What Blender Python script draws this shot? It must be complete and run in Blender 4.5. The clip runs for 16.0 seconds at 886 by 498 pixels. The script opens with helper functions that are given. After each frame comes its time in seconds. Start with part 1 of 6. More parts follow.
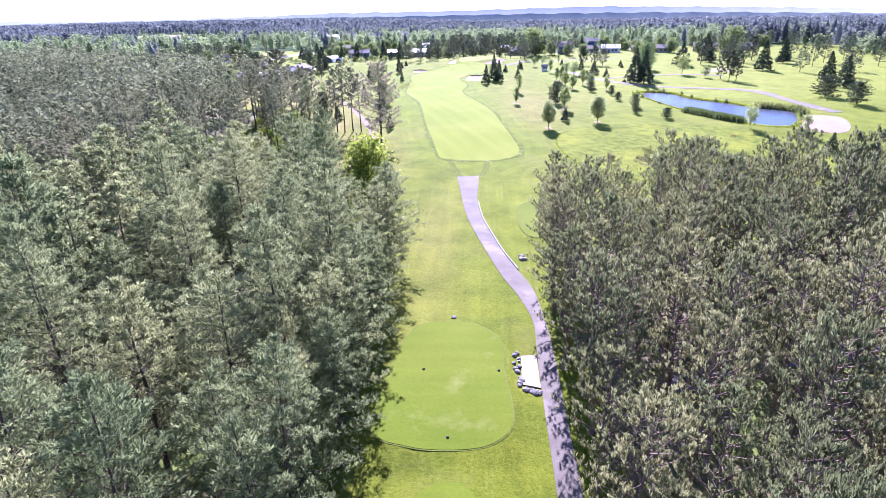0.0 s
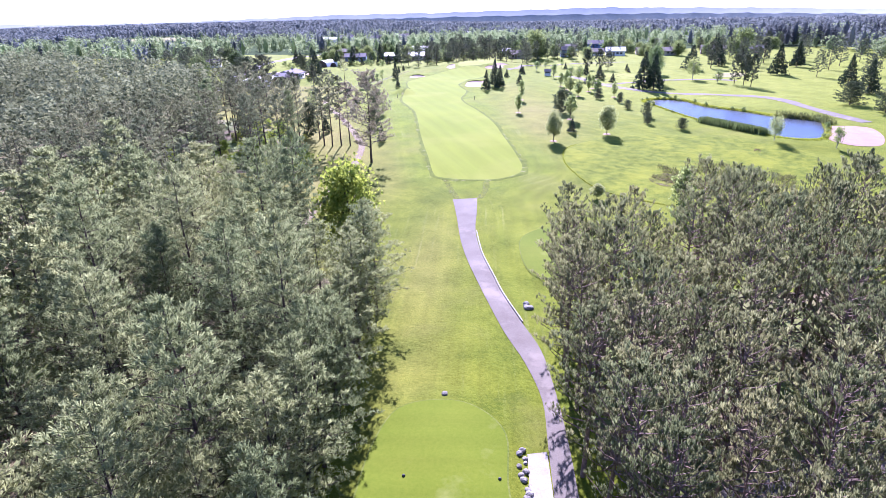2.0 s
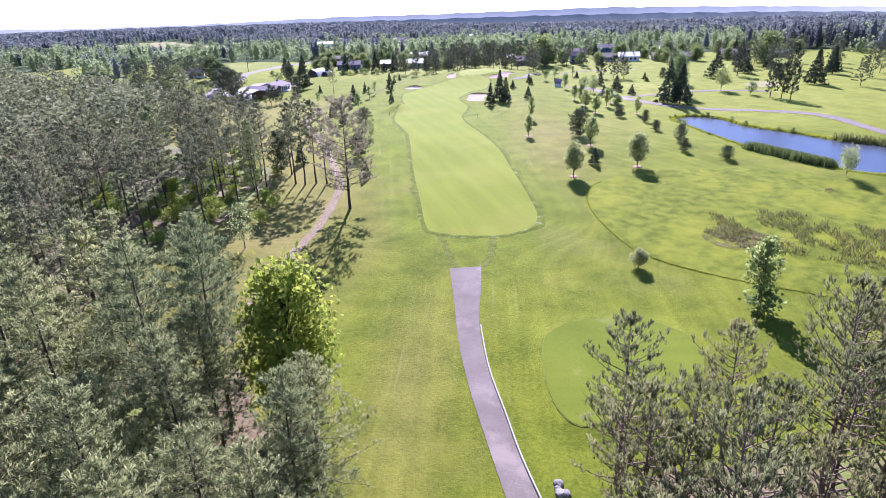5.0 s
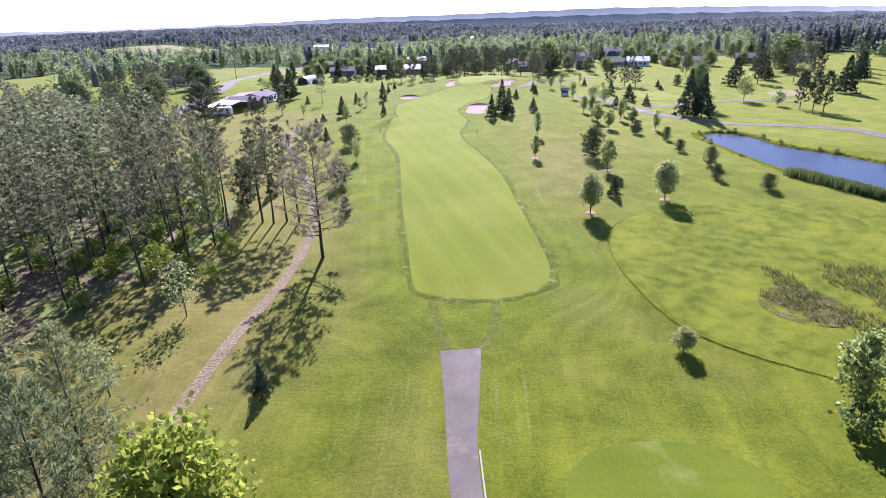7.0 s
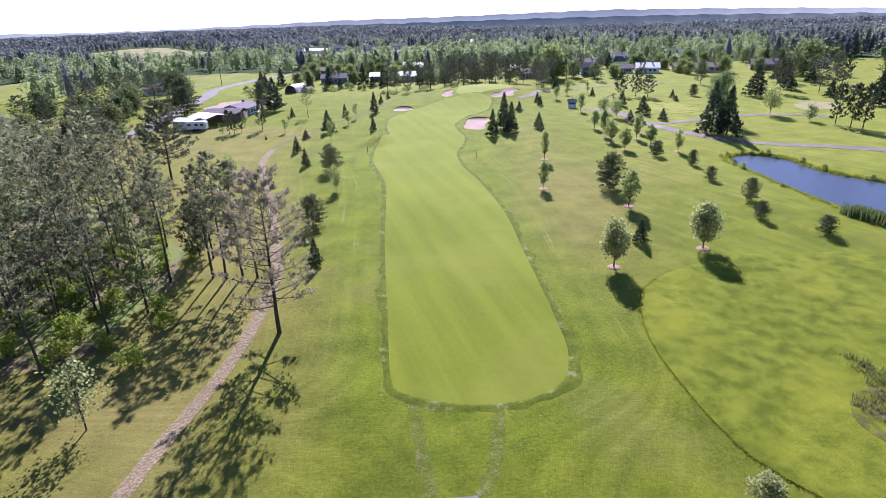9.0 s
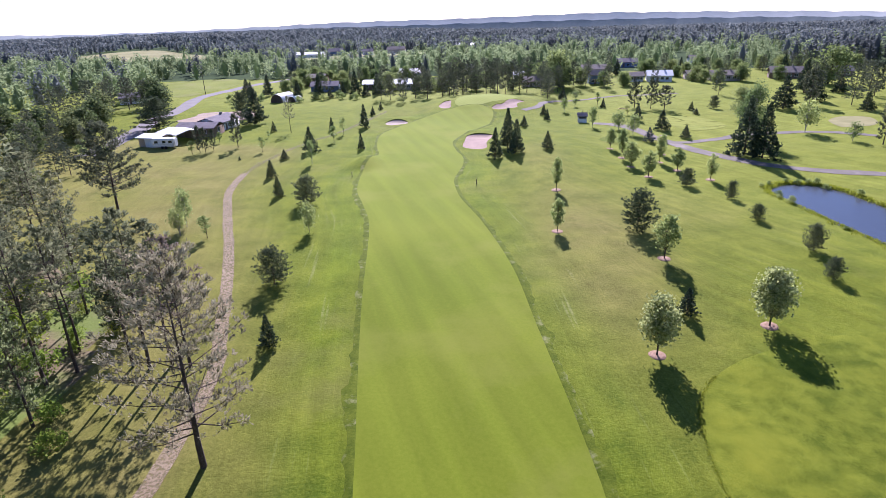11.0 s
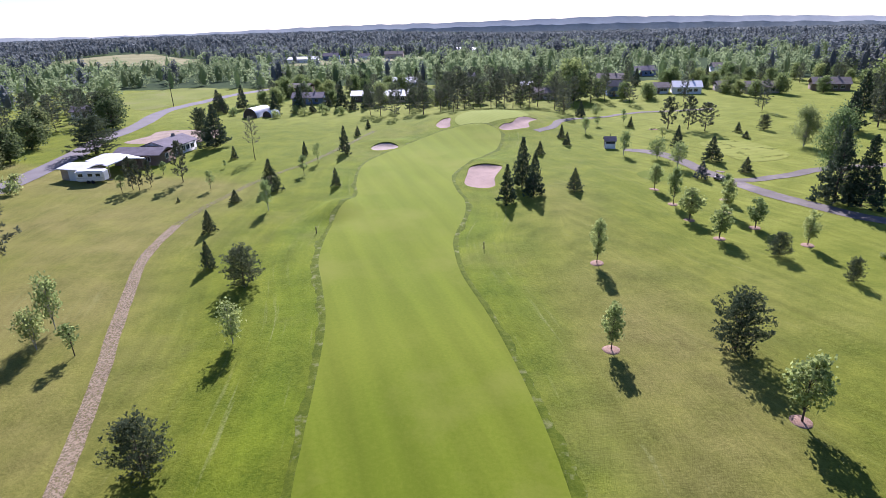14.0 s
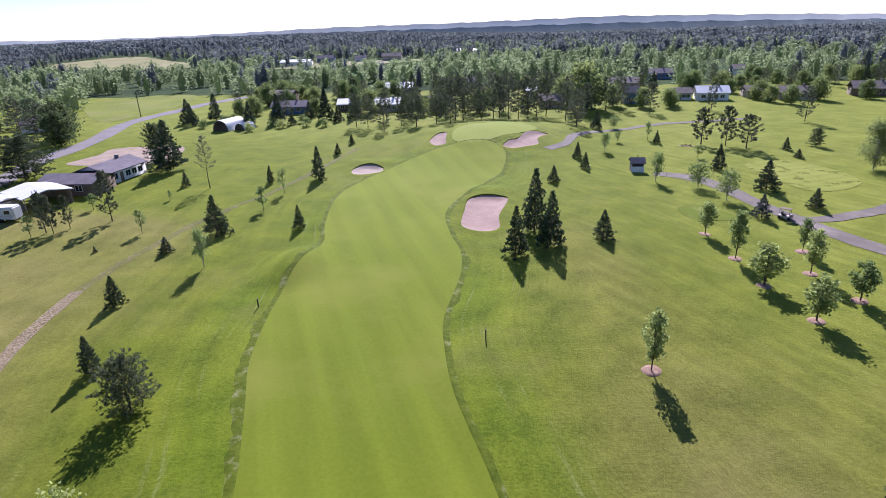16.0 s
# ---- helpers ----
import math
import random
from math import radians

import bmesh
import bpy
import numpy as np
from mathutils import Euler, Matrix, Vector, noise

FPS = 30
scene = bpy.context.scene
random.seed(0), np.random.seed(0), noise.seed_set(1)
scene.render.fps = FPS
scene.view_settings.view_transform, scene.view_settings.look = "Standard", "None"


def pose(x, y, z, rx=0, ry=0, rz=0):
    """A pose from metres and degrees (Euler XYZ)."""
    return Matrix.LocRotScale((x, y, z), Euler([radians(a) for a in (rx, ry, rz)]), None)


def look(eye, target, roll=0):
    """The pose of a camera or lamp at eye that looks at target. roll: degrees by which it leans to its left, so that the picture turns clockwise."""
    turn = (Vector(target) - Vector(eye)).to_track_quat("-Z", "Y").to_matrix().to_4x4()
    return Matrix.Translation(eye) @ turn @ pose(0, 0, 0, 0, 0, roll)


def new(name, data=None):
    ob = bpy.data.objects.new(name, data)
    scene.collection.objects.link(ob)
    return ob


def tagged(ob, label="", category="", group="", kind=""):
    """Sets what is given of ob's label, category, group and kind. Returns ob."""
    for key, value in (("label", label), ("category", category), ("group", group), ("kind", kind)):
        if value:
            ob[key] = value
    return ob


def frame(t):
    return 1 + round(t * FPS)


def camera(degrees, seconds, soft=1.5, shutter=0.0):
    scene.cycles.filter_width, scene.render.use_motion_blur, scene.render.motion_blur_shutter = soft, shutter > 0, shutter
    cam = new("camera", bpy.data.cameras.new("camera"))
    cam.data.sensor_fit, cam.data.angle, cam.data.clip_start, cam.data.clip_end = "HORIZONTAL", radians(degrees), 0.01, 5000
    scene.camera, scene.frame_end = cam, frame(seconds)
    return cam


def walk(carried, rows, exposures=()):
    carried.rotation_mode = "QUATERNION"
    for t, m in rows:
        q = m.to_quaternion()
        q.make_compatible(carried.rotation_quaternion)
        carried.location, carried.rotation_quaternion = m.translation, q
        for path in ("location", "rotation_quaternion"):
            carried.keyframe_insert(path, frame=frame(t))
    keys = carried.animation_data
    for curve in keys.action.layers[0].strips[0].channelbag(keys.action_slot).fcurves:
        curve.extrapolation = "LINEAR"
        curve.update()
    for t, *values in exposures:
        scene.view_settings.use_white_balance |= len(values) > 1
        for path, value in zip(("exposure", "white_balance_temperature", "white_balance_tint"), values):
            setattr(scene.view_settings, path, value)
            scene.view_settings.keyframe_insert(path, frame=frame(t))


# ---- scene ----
cam = camera(75.0, 16.0, 0.6)
SUN_STRENGTH, SKY_STRENGTH = 5.3, 0.065
EXPOSURES = [(0.0, 2.1, 5150, 46), (3.0, 1.9, 5200, 45), (7.5, 1.42, 5550, 35), (11.5, 1.22, 5560, 33), (14.0, 1.11, 5540, 31), (16.0, 1.02, 5540, 30)]
# seconds, x, y, z, yaw, pitch, roll
PATH = [
    (0.0, 3.271, 11.324, 26.852, 4.024, -22.784, -1.071),
    (0.5, 3.512, 13.950, 26.774, 4.037, -22.739, -1.080),
    (1.0, 3.633, 16.946, 26.802, 4.070, -22.703, -1.114),
    (1.5, 3.669, 20.267, 26.901, 4.118, -22.673, -1.165),
    (2.0, 3.650, 23.869, 27.048, 4.177, -22.648, -1.231),
    (2.5, 3.600, 27.708, 27.222, 4.243, -22.627, -1.307),
    (3.0, 3.538, 31.742, 27.411, 4.312, -22.609, -1.389),
    (3.5, 3.476, 35.933, 27.607, 4.382, -22.593, -1.473),
    (4.0, 3.426, 40.245, 27.804, 4.451, -22.578, -1.556),
    (4.5, 3.392, 44.648, 28.001, 4.516, -22.563, -1.636),
    (5.0, 3.377, 49.115, 28.197, 4.576, -22.546, -1.710),
    (5.5, 3.380, 53.625, 28.393, 4.629, -22.528, -1.775),
    (6.0, 3.400, 58.161, 28.589, 4.675, -22.507, -1.831),
    (6.5, 3.430, 62.713, 28.786, 4.713, -22.483, -1.876),
    (7.0, 3.466, 67.273, 28.985, 4.743, -22.456, -1.909),
    (7.5, 3.499, 71.840, 29.184, 4.765, -22.426, -1.930),
    (8.0, 3.522, 76.418, 29.383, 4.779, -22.392, -1.939),
    (8.5, 3.528, 81.014, 29.578, 4.787, -22.354, -1.936),
    (9.0, 3.508, 85.638, 29.765, 4.789, -22.313, -1.922),
    (9.5, 3.457, 90.304, 29.939, 4.785, -22.268, -1.898),
    (10.0, 3.369, 95.029, 30.095, 4.778, -22.220, -1.865),
    (10.5, 3.242, 99.831, 30.226, 4.769, -22.170, -1.826),
    (11.0, 3.073, 104.728, 30.325, 4.758, -22.117, -1.783),
    (11.5, 2.864, 109.740, 30.387, 4.749, -22.064, -1.739),
    (12.0, 2.621, 114.886, 30.407, 4.743, -22.011, -1.697),
    (12.5, 2.352, 120.182, 30.382, 4.741, -21.959, -1.660),
    (13.0, 2.069, 125.642, 30.311, 4.746, -21.909, -1.634),
    (13.5, 1.791, 131.277, 30.198, 4.759, -21.863, -1.621),
    (14.0, 1.538, 137.093, 30.049, 4.783, -21.823, -1.628),
    (14.5, 1.339, 143.089, 29.880, 4.820, -21.790, -1.659),
    (15.0, 1.229, 149.259, 29.711, 4.871, -21.766, -1.721),
    (15.5, 1.246, 155.588, 29.571, 4.939, -21.754, -1.819),
    (16.0, 1.440, 162.055, 29.499, 5.025, -21.755, -1.960),
]
walk(cam, [(t, pose(x, y, z, 90 + pitch, 0, yaw) @ pose(0, 0, 0, 0, 0, roll)) for t, x, y, z, yaw, pitch, roll in PATH], EXPOSURES)

# ---- world and sun ----
SUN_AZ, SUN_EL = -2.5, 34.5
world = bpy.data.worlds.new("sky")
scene.world = world
world.use_nodes = True
wn = world.node_tree
sky = wn.nodes.new("ShaderNodeTexSky")
sky.sky_type = "NISHITA"
sky.sun_disc = False
sky.sun_elevation, sky.sun_rotation = radians(SUN_EL), radians(SUN_AZ)
sky.altitude, sky.air_density, sky.dust_density, sky.ozone_density = 300, 1.0, 0.15, 5.0
wn.nodes["Background"].inputs["Strength"].default_value = SKY_STRENGTH
wn.links.new(sky.outputs["Color"], wn.nodes["Background"].inputs["Color"])

sun_data = bpy.data.lights.new("sun", "SUN")
sun_data.energy, sun_data.angle, sun_data.color = SUN_STRENGTH, radians(0.55), (1.0, 0.95, 0.86)
sun_dir = Vector((math.sin(radians(SUN_AZ)) * math.cos(radians(SUN_EL)), math.cos(radians(SUN_AZ)) * math.cos(radians(SUN_EL)), math.sin(radians(SUN_EL))))
new("sun", sun_data).matrix_world = look(sun_dir * 500, (0, 0, 0))

# ---- materials ----
def rgb(c):
    return (c[0], c[1], c[2], 1.0)


def surface(name, low, high, scale=1.0, fine=12.0, rough=0.9, bump=0.15, spec=0.2, metal=0.0, patch=None, patch_scale=0.05, patch_at=(0.5, 0.65), per_object=0.0, stripes=None, contrast=0.28, streak=None, grit=0.5, sheen=0.0, holes=None):
    """A mottled surface: two colours by a noise at two scales, a third in patches, relief from the fine noise."""
    m = bpy.data.materials.new(name)
    m.use_nodes = True
    n, l = m.node_tree.nodes, m.node_tree.links
    b = n["Principled BSDF"]
    b.inputs["Roughness"].default_value = rough
    b.inputs["Metallic"].default_value = metal
    b.inputs["Specular IOR Level"].default_value = spec
    if sheen:
        b.inputs["Sheen Weight"].default_value, b.inputs["Sheen Roughness"].default_value = sheen, 0.45
        b.inputs["Sheen Tint"].default_value = (0.78, 0.84, 0.18, 1)
    geo = n.new("ShaderNodeNewGeometry")
    where = geo.outputs["Position"]
    big, small = n.new("ShaderNodeTexNoise"), n.new("ShaderNodeTexNoise")
    big.inputs["Scale"].default_value, big.inputs["Detail"].default_value = scale, 5
    small.inputs["Scale"].default_value, small.inputs["Detail"].default_value, small.inputs["Roughness"].default_value = fine, 6, grit
    l.new(where, big.inputs["Vector"])
    l.new(where, small.inputs["Vector"])
    both = n.new("ShaderNodeMath")
    both.operation = "ADD"
    l.new(big.outputs["Fac"], both.inputs[0])
    l.new(small.outputs["Fac"], both.inputs[1])
    span = n.new("ShaderNodeMapRange")
    span.inputs["From Min"].default_value, span.inputs["From Max"].default_value = 1 - contrast, 1 + contrast
    l.new(both.outputs[0], span.inputs["Value"])
    mix = n.new("ShaderNodeMix")
    mix.data_type = "RGBA"
    mix.inputs["A"].default_value, mix.inputs["B"].default_value = rgb(low), rgb(high)
    l.new(span.outputs["Result"], mix.inputs["Factor"])
    out = mix.outputs["Result"]
    if stripes:
        period, turn, amount = stripes
        mp = n.new("ShaderNodeMapping")
        mp.inputs["Rotation"].default_value = (0, 0, radians(turn))
        wave = n.new("ShaderNodeTexWave")
        wave.inputs["Scale"].default_value, wave.inputs["Distortion"].default_value = 0.314 / period, 1.6
        wave.inputs["Detail Scale"].default_value = 0.4
        l.new(where, mp.inputs["Vector"])
        l.new(mp.outputs["Vector"], wave.inputs["Vector"])
        hs = n.new("ShaderNodeHueSaturation")
        sp = n.new("ShaderNodeMapRange")
        sp.inputs["To Min"].default_value, sp.inputs["To Max"].default_value = 1 - amount, 1 + amount
        l.new(wave.outputs["Fac"], sp.inputs["Value"])
        l.new(sp.outputs["Result"], hs.inputs["Value"])
        l.new(out, hs.inputs["Color"])
        out = hs.outputs["Color"]
    if streak:
        turn, amount, fine_streak = streak
        mp2, sn, sr, hs2 = n.new("ShaderNodeMapping"), n.new("ShaderNodeTexNoise"), n.new("ShaderNodeMapRange"), n.new("ShaderNodeHueSaturation")
        mp2.vector_type = "TEXTURE"
        mp2.inputs["Rotation"].default_value, mp2.inputs["Scale"].default_value = (0, 0, radians(turn)), (1.0, 20.0, 5.0)
        sn.inputs["Scale"].default_value, sn.inputs["Detail"].default_value = fine_streak, 5
        sr.inputs["From Min"].default_value, sr.inputs["From Max"].default_value = 0.3, 0.7
        sr.inputs["To Min"].default_value, sr.inputs["To Max"].default_value = 1 - amount, 1 + amount
        l.new(where, mp2.inputs["Vector"])
        l.new(mp2.outputs["Vector"], sn.inputs["Vector"])
        l.new(sn.outputs["Fac"], sr.inputs["Value"])
        l.new(sr.outputs["Result"], hs2.inputs["Value"])
        l.new(out, hs2.inputs["Color"])
        out = hs2.outputs["Color"]
    if patch:
        pn = n.new("ShaderNodeTexNoise")
        pn.inputs["Scale"].default_value, pn.inputs["Detail"].default_value, pn.inputs["Roughness"].default_value = patch_scale, 6, 0.62
        l.new(where, pn.inputs["Vector"])
        pr = n.new("ShaderNodeMapRange")
        pr.inputs["From Min"].default_value, pr.inputs["From Max"].default_value = patch_at
        l.new(pn.outputs["Fac"], pr.inputs["Value"])
        pm = n.new("ShaderNodeMix")
        pm.data_type = "RGBA"
        pm.inputs["B"].default_value = rgb(patch)
        l.new(pr.outputs["Result"], pm.inputs["Factor"])
        l.new(out, pm.inputs["A"])
        out = pm.outputs["Result"]
    if per_object:
        info = n.new("ShaderNodeObjectInfo")
        vr = n.new("ShaderNodeMapRange")
        vr.inputs["To Min"].default_value, vr.inputs["To Max"].default_value = 1 - per_object, 1 + per_object
        l.new(info.outputs["Random"], vr.inputs["Value"])
        hv = n.new("ShaderNodeHueSaturation")
        l.new(vr.outputs["Result"], hv.inputs["Value"])
        l.new(out, hv.inputs["Color"])
        out = hv.outputs["Color"]
    l.new(out, b.inputs["Base Color"])
    if bump:
        bp = n.new("ShaderNodeBump")
        bp.inputs["Strength"].default_value, bp.inputs["Distance"].default_value = bump, 0.1
        l.new(small.outputs["Fac"], bp.inputs["Height"])
        l.new(bp.outputs["Normal"], b.inputs["Normal"])
    if holes:
        hn, hm, clear, ms = n.new("ShaderNodeTexNoise"), n.new("ShaderNodeMapRange"), n.new("ShaderNodeBsdfTransparent"), n.new("ShaderNodeMixShader")
        hn.inputs["Scale"].default_value, hn.inputs["Detail"].default_value, hn.inputs["Roughness"].default_value = holes[0], 6, 0.7
        hm.inputs["From Min"].default_value, hm.inputs["From Max"].default_value = holes[1], holes[2]
        l.new(where, hn.inputs["Vector"])
        l.new(hn.outputs["Fac"], hm.inputs["Value"])
        l.new(hm.outputs["Result"], ms.inputs["Fac"])
        l.new(clear.outputs["BSDF"], ms.inputs[1])
        l.new(b.outputs["BSDF"], ms.inputs[2])
        l.new(ms.outputs["Shader"], n["Material Output"].inputs["Surface"])
    return m


def foliage(name, dark, light, through_light=0.35, per_tree=0.18, gloss=0.25, hue=0.02, drift=0.0):
    """Leaves or needles: colour by clump and by tree, light passing through."""
    m = bpy.data.materials.new(name)
    m.use_nodes = True
    n, l = m.node_tree.nodes, m.node_tree.links
    b = n["Principled BSDF"]
    b.inputs["Roughness"].default_value = 0.75
    b.inputs["Specular IOR Level"].default_value = gloss
    geo, info = n.new("ShaderNodeNewGeometry"), n.new("ShaderNodeObjectInfo")
    mix = n.new("ShaderNodeMix")
    mix.data_type = "RGBA"
    mix.inputs["A"].default_value, mix.inputs["B"].default_value = rgb(dark), rgb(light)
    l.new(geo.outputs["Random Per Island"], mix.inputs["Factor"])
    vr, hr = n.new("ShaderNodeMapRange"), n.new("ShaderNodeMapRange")
    vr.inputs["To Min"].default_value, vr.inputs["To Max"].default_value = 1 - per_tree, 1 + per_tree
    hr.inputs["To Min"].default_value, hr.inputs["To Max"].default_value = 0.5 + hue, 0.5 - hue
    l.new(info.outputs["Random"], vr.inputs["Value"])
    l.new(info.outputs["Random"], hr.inputs["Value"])
    hs = n.new("ShaderNodeHueSaturation")
    value = vr.outputs["Result"]
    if drift:
        dn, dr, dm = n.new("ShaderNodeTexNoise"), n.new("ShaderNodeMapRange"), n.new("ShaderNodeMath")
        dn.inputs["Scale"].default_value, dn.inputs["Detail"].default_value = 0.02, 7
        dr.inputs["From Min"].default_value, dr.inputs["From Max"].default_value = 0.35, 0.65
        dr.inputs["To Min"].default_value, dr.inputs["To Max"].default_value = 1 - drift, 1 + drift
        dm.operation = "MULTIPLY"
        l.new(geo.outputs["Position"], dn.inputs["Vector"])
        l.new(dn.outputs["Fac"], dr.inputs["Value"])
        l.new(dr.outputs["Result"], dm.inputs[0])
        l.new(value, dm.inputs[1])
        value = dm.outputs[0]
    l.new(value, hs.inputs["Value"])
    l.new(hr.outputs["Result"], hs.inputs["Hue"])
    l.new(mix.outputs["Result"], hs.inputs["Color"])
    l.new(hs.outputs["Color"], b.inputs["Base Color"])
    tr = n.new("ShaderNodeBsdfTranslucent")
    l.new(hs.outputs["Color"], tr.inputs["Color"])
    ms = n.new("ShaderNodeMixShader")
    ms.inputs["Fac"].default_value = through_light
    l.new(b.outputs["BSDF"], ms.inputs[1])
    l.new(tr.outputs["BSDF"], ms.inputs[2])
    l.new(ms.outputs["Shader"], n["Material Output"].inputs["Surface"])
    return m


def rough_grass():
    """Mown rough: mottled greens, lusher beside the fairway, drier on the rises, with mowing lines that follow the ground's own attributes."""
    m = bpy.data.materials.new("rough_grass")
    m.use_nodes = True
    n, l = m.node_tree.nodes, m.node_tree.links
    b = n["Principled BSDF"]
    b.inputs["Roughness"].default_value, b.inputs["Specular IOR Level"].default_value = 0.9, 0.04
    b.inputs["Sheen Weight"].default_value, b.inputs["Sheen Roughness"].default_value, b.inputs["Sheen Tint"].default_value = 0.18, 0.45, (0.78, 0.84, 0.16, 1)
    where = n.new("ShaderNodeNewGeometry").outputs["Position"]

    def grain(scale, detail, rough, vector=where):
        t = n.new("ShaderNodeTexNoise")
        t.inputs["Scale"].default_value, t.inputs["Detail"].default_value, t.inputs["Roughness"].default_value = scale, detail, rough
        l.new(vector, t.inputs["Vector"])
        return t.outputs["Fac"]

    def field(name):
        a = n.new("ShaderNodeAttribute")
        a.attribute_name = name
        return a.outputs["Fac"]

    def math_of(op, a, b2, c=None):
        k = n.new("ShaderNodeMath")
        k.operation = op
        for slot, v in zip(k.inputs, (a, b2, c)):
            if v is None:
                continue
            if isinstance(v, (int, float)):
                slot.default_value = v
            else:
                l.new(v, slot)
        return k.outputs[0]

    def span(v, lo, hi, to_lo=0.0, to_hi=1.0):
        k = n.new("ShaderNodeMapRange")
        k.inputs["From Min"].default_value, k.inputs["From Max"].default_value = lo, hi
        k.inputs["To Min"].default_value, k.inputs["To Max"].default_value = to_lo, to_hi
        l.new(v, k.inputs["Value"])
        return k.outputs["Result"]

    def blend(a, c, fac):
        k = n.new("ShaderNodeMix")
        k.data_type = "RGBA"
        for slot, v in (("A", a), ("B", c), ("Factor", fac)):
            if isinstance(v, tuple):
                k.inputs[slot].default_value = rgb(v)
            else:
                l.new(v, k.inputs[slot])
        return k.outputs["Result"]

    big, fine = grain(0.2, 6, 0.62), grain(3.0, 6, 0.78)
    both = span(math_of("ADD", big, fine), 0.76, 1.24)
    wild = grain(0.07, 7, 0.66)
    col = blend((0.053, 0.078, 0.004), (0.141, 0.159, 0.012), both)
    lush = blend((0.048, 0.082, 0.003), (0.128, 0.164, 0.008), both)
    col = blend(col, lush, math_of("MULTIPLY", field("lush"), span(wild, 0.35, 0.6, 0.25, 1.0)))
    brown = blend((0.112, 0.092, 0.030), (0.205, 0.165, 0.062), both)
    col = blend(col, brown, math_of("MULTIPLY", field("dry"), span(wild, 0.32, 0.62, 0.5, 1.0)))
    col = blend(col, (0.150, 0.138, 0.038), span(grain(0.045, 6, 0.66), 0.54, 0.74, 0.0, 0.6))
    col = blend(col, blend((0.118, 0.136, 0.016), (0.215, 0.228, 0.042), both), math_of("MULTIPLY", field("pale"), span(wild, 0.3, 0.6, 0.35, 0.9)))
    lines = n.new("ShaderNodeCombineXYZ")
    l.new(field("across"), lines.inputs["X"])
    l.new(math_of("MULTIPLY", field("along"), 0.035), lines.inputs["Y"])
    soft = grain(0.75, 3, 0.6, lines.outputs["Vector"])
    hs = n.new("ShaderNodeHueSaturation")
    swath = math_of("MULTIPLY", math_of("SINE", math_of("MULTIPLY", field("across"), 2.7), 0.0), math_of("MULTIPLY", field("slope"), span(wild, 0.38, 0.62, 0.0, 0.10)))
    l.new(math_of("ADD", span(soft, 0.3, 0.7, 0.88, 1.12), swath), hs.inputs["Value"])
    l.new(col, hs.inputs["Color"])
    thin = span(grain(1.7, 2, 0.5, lines.outputs["Vector"]), 0.60, 0.70)
    broken = span(math_of("ADD", fine, wild), 0.94, 1.16)
    col = blend(hs.outputs["Color"], (0.215, 0.222, 0.085), math_of("MULTIPLY", math_of("MULTIPLY", thin, broken), span(field("lush"), 0.0, 0.7, 0.28, 0.62)))
    l.new(col, b.inputs["Base Color"])
    bp = n.new("ShaderNodeBump")
    bp.inputs["Strength"].default_value, bp.inputs["Distance"].default_value = 0.95, 0.1
    l.new(fine, bp.inputs["Height"])
    l.new(bp.outputs["Normal"], b.inputs["Normal"])
    return m


M_ROUGH = rough_grass()
M_FAIRWAY = surface("fairway_grass", (0.092, 0.124, 0.006), (0.127, 0.152, 0.011), 0.05, 3.0, sheen=0.26, grit=0.7, spec=0.04, bump=0.12, stripes=(4.2, -20, 0.06), patch=(0.145, 0.158, 0.022), patch_scale=0.06, patch_at=(0.50, 0.72), contrast=0.24, streak=(22, 0.07, 0.9))
M_GREEN = surface("green_turf", (0.160, 0.190, 0.030), (0.190, 0.216, 0.044), 0.1, 2.0, spec=0.04, bump=0.05, sheen=0.15, stripes=(1.6, 30, 0.04))
M_PRACTICE = surface("practice_turf", (0.150, 0.168, 0.026), (0.190, 0.200, 0.042), 0.1, 2.0, spec=0.04, bump=0.05, sheen=0.2, stripes=(2.6, 68, 0.08), holes=(0.35, 0.28, 0.46))
M_TEE = surface("tee_turf", (0.085, 0.120, 0.007), (0.124, 0.150, 0.012), 0.12, 4.0, grit=0.7, spec=0.06, bump=0.12, patch=(0.185, 0.20, 0.05), patch_scale=0.14, patch_at=(0.58, 0.74), streak=(90, 0.05, 0.8))
M_COLLAR = surface("dry_collar_grass", (0.034, 0.056, 0.003), (0.098, 0.120, 0.010), 0.8, 4.0, spec=0.04, bump=0.6, patch=(0.20, 0.20, 0.085), patch_scale=0.7, patch_at=(0.54, 0.72), sheen=0.15, grit=0.75)
M_WORN = surface("worn_dry_turf", (0.080, 0.105, 0.011), (0.175, 0.18, 0.055), 0.8, 4.0, spec=0.04, bump=0.6, patch=(0.19, 0.188, 0.075), patch_scale=0.8, patch_at=(0.5, 0.66), sheen=0.12, grit=0.75, holes=(2.6, 0.40, 0.66))
M_EDGE = surface("worn_turf_edge", (0.075, 0.105, 0.012), (0.15, 0.165, 0.035), 0.6, 4.0, spec=0.06, bump=0.6)
M_NATIVE = surface("native_grass", (0.066, 0.092, 0.006), (0.150, 0.172, 0.014), 0.6, 6.0, grit=0.85, spec=0.04, bump=0.9, sheen=0.1, patch=(0.190, 0.205, 0.016), patch_scale=0.10, patch_at=(0.48, 0.70), contrast=0.15)
M_LITTER = surface("forest_litter", (0.085, 0.060, 0.030), (0.185, 0.145, 0.075), 0.3, 3.0, bump=0.8, patch=(0.12, 0.155, 0.025), patch_scale=0.08, patch_at=(0.44, 0.58))
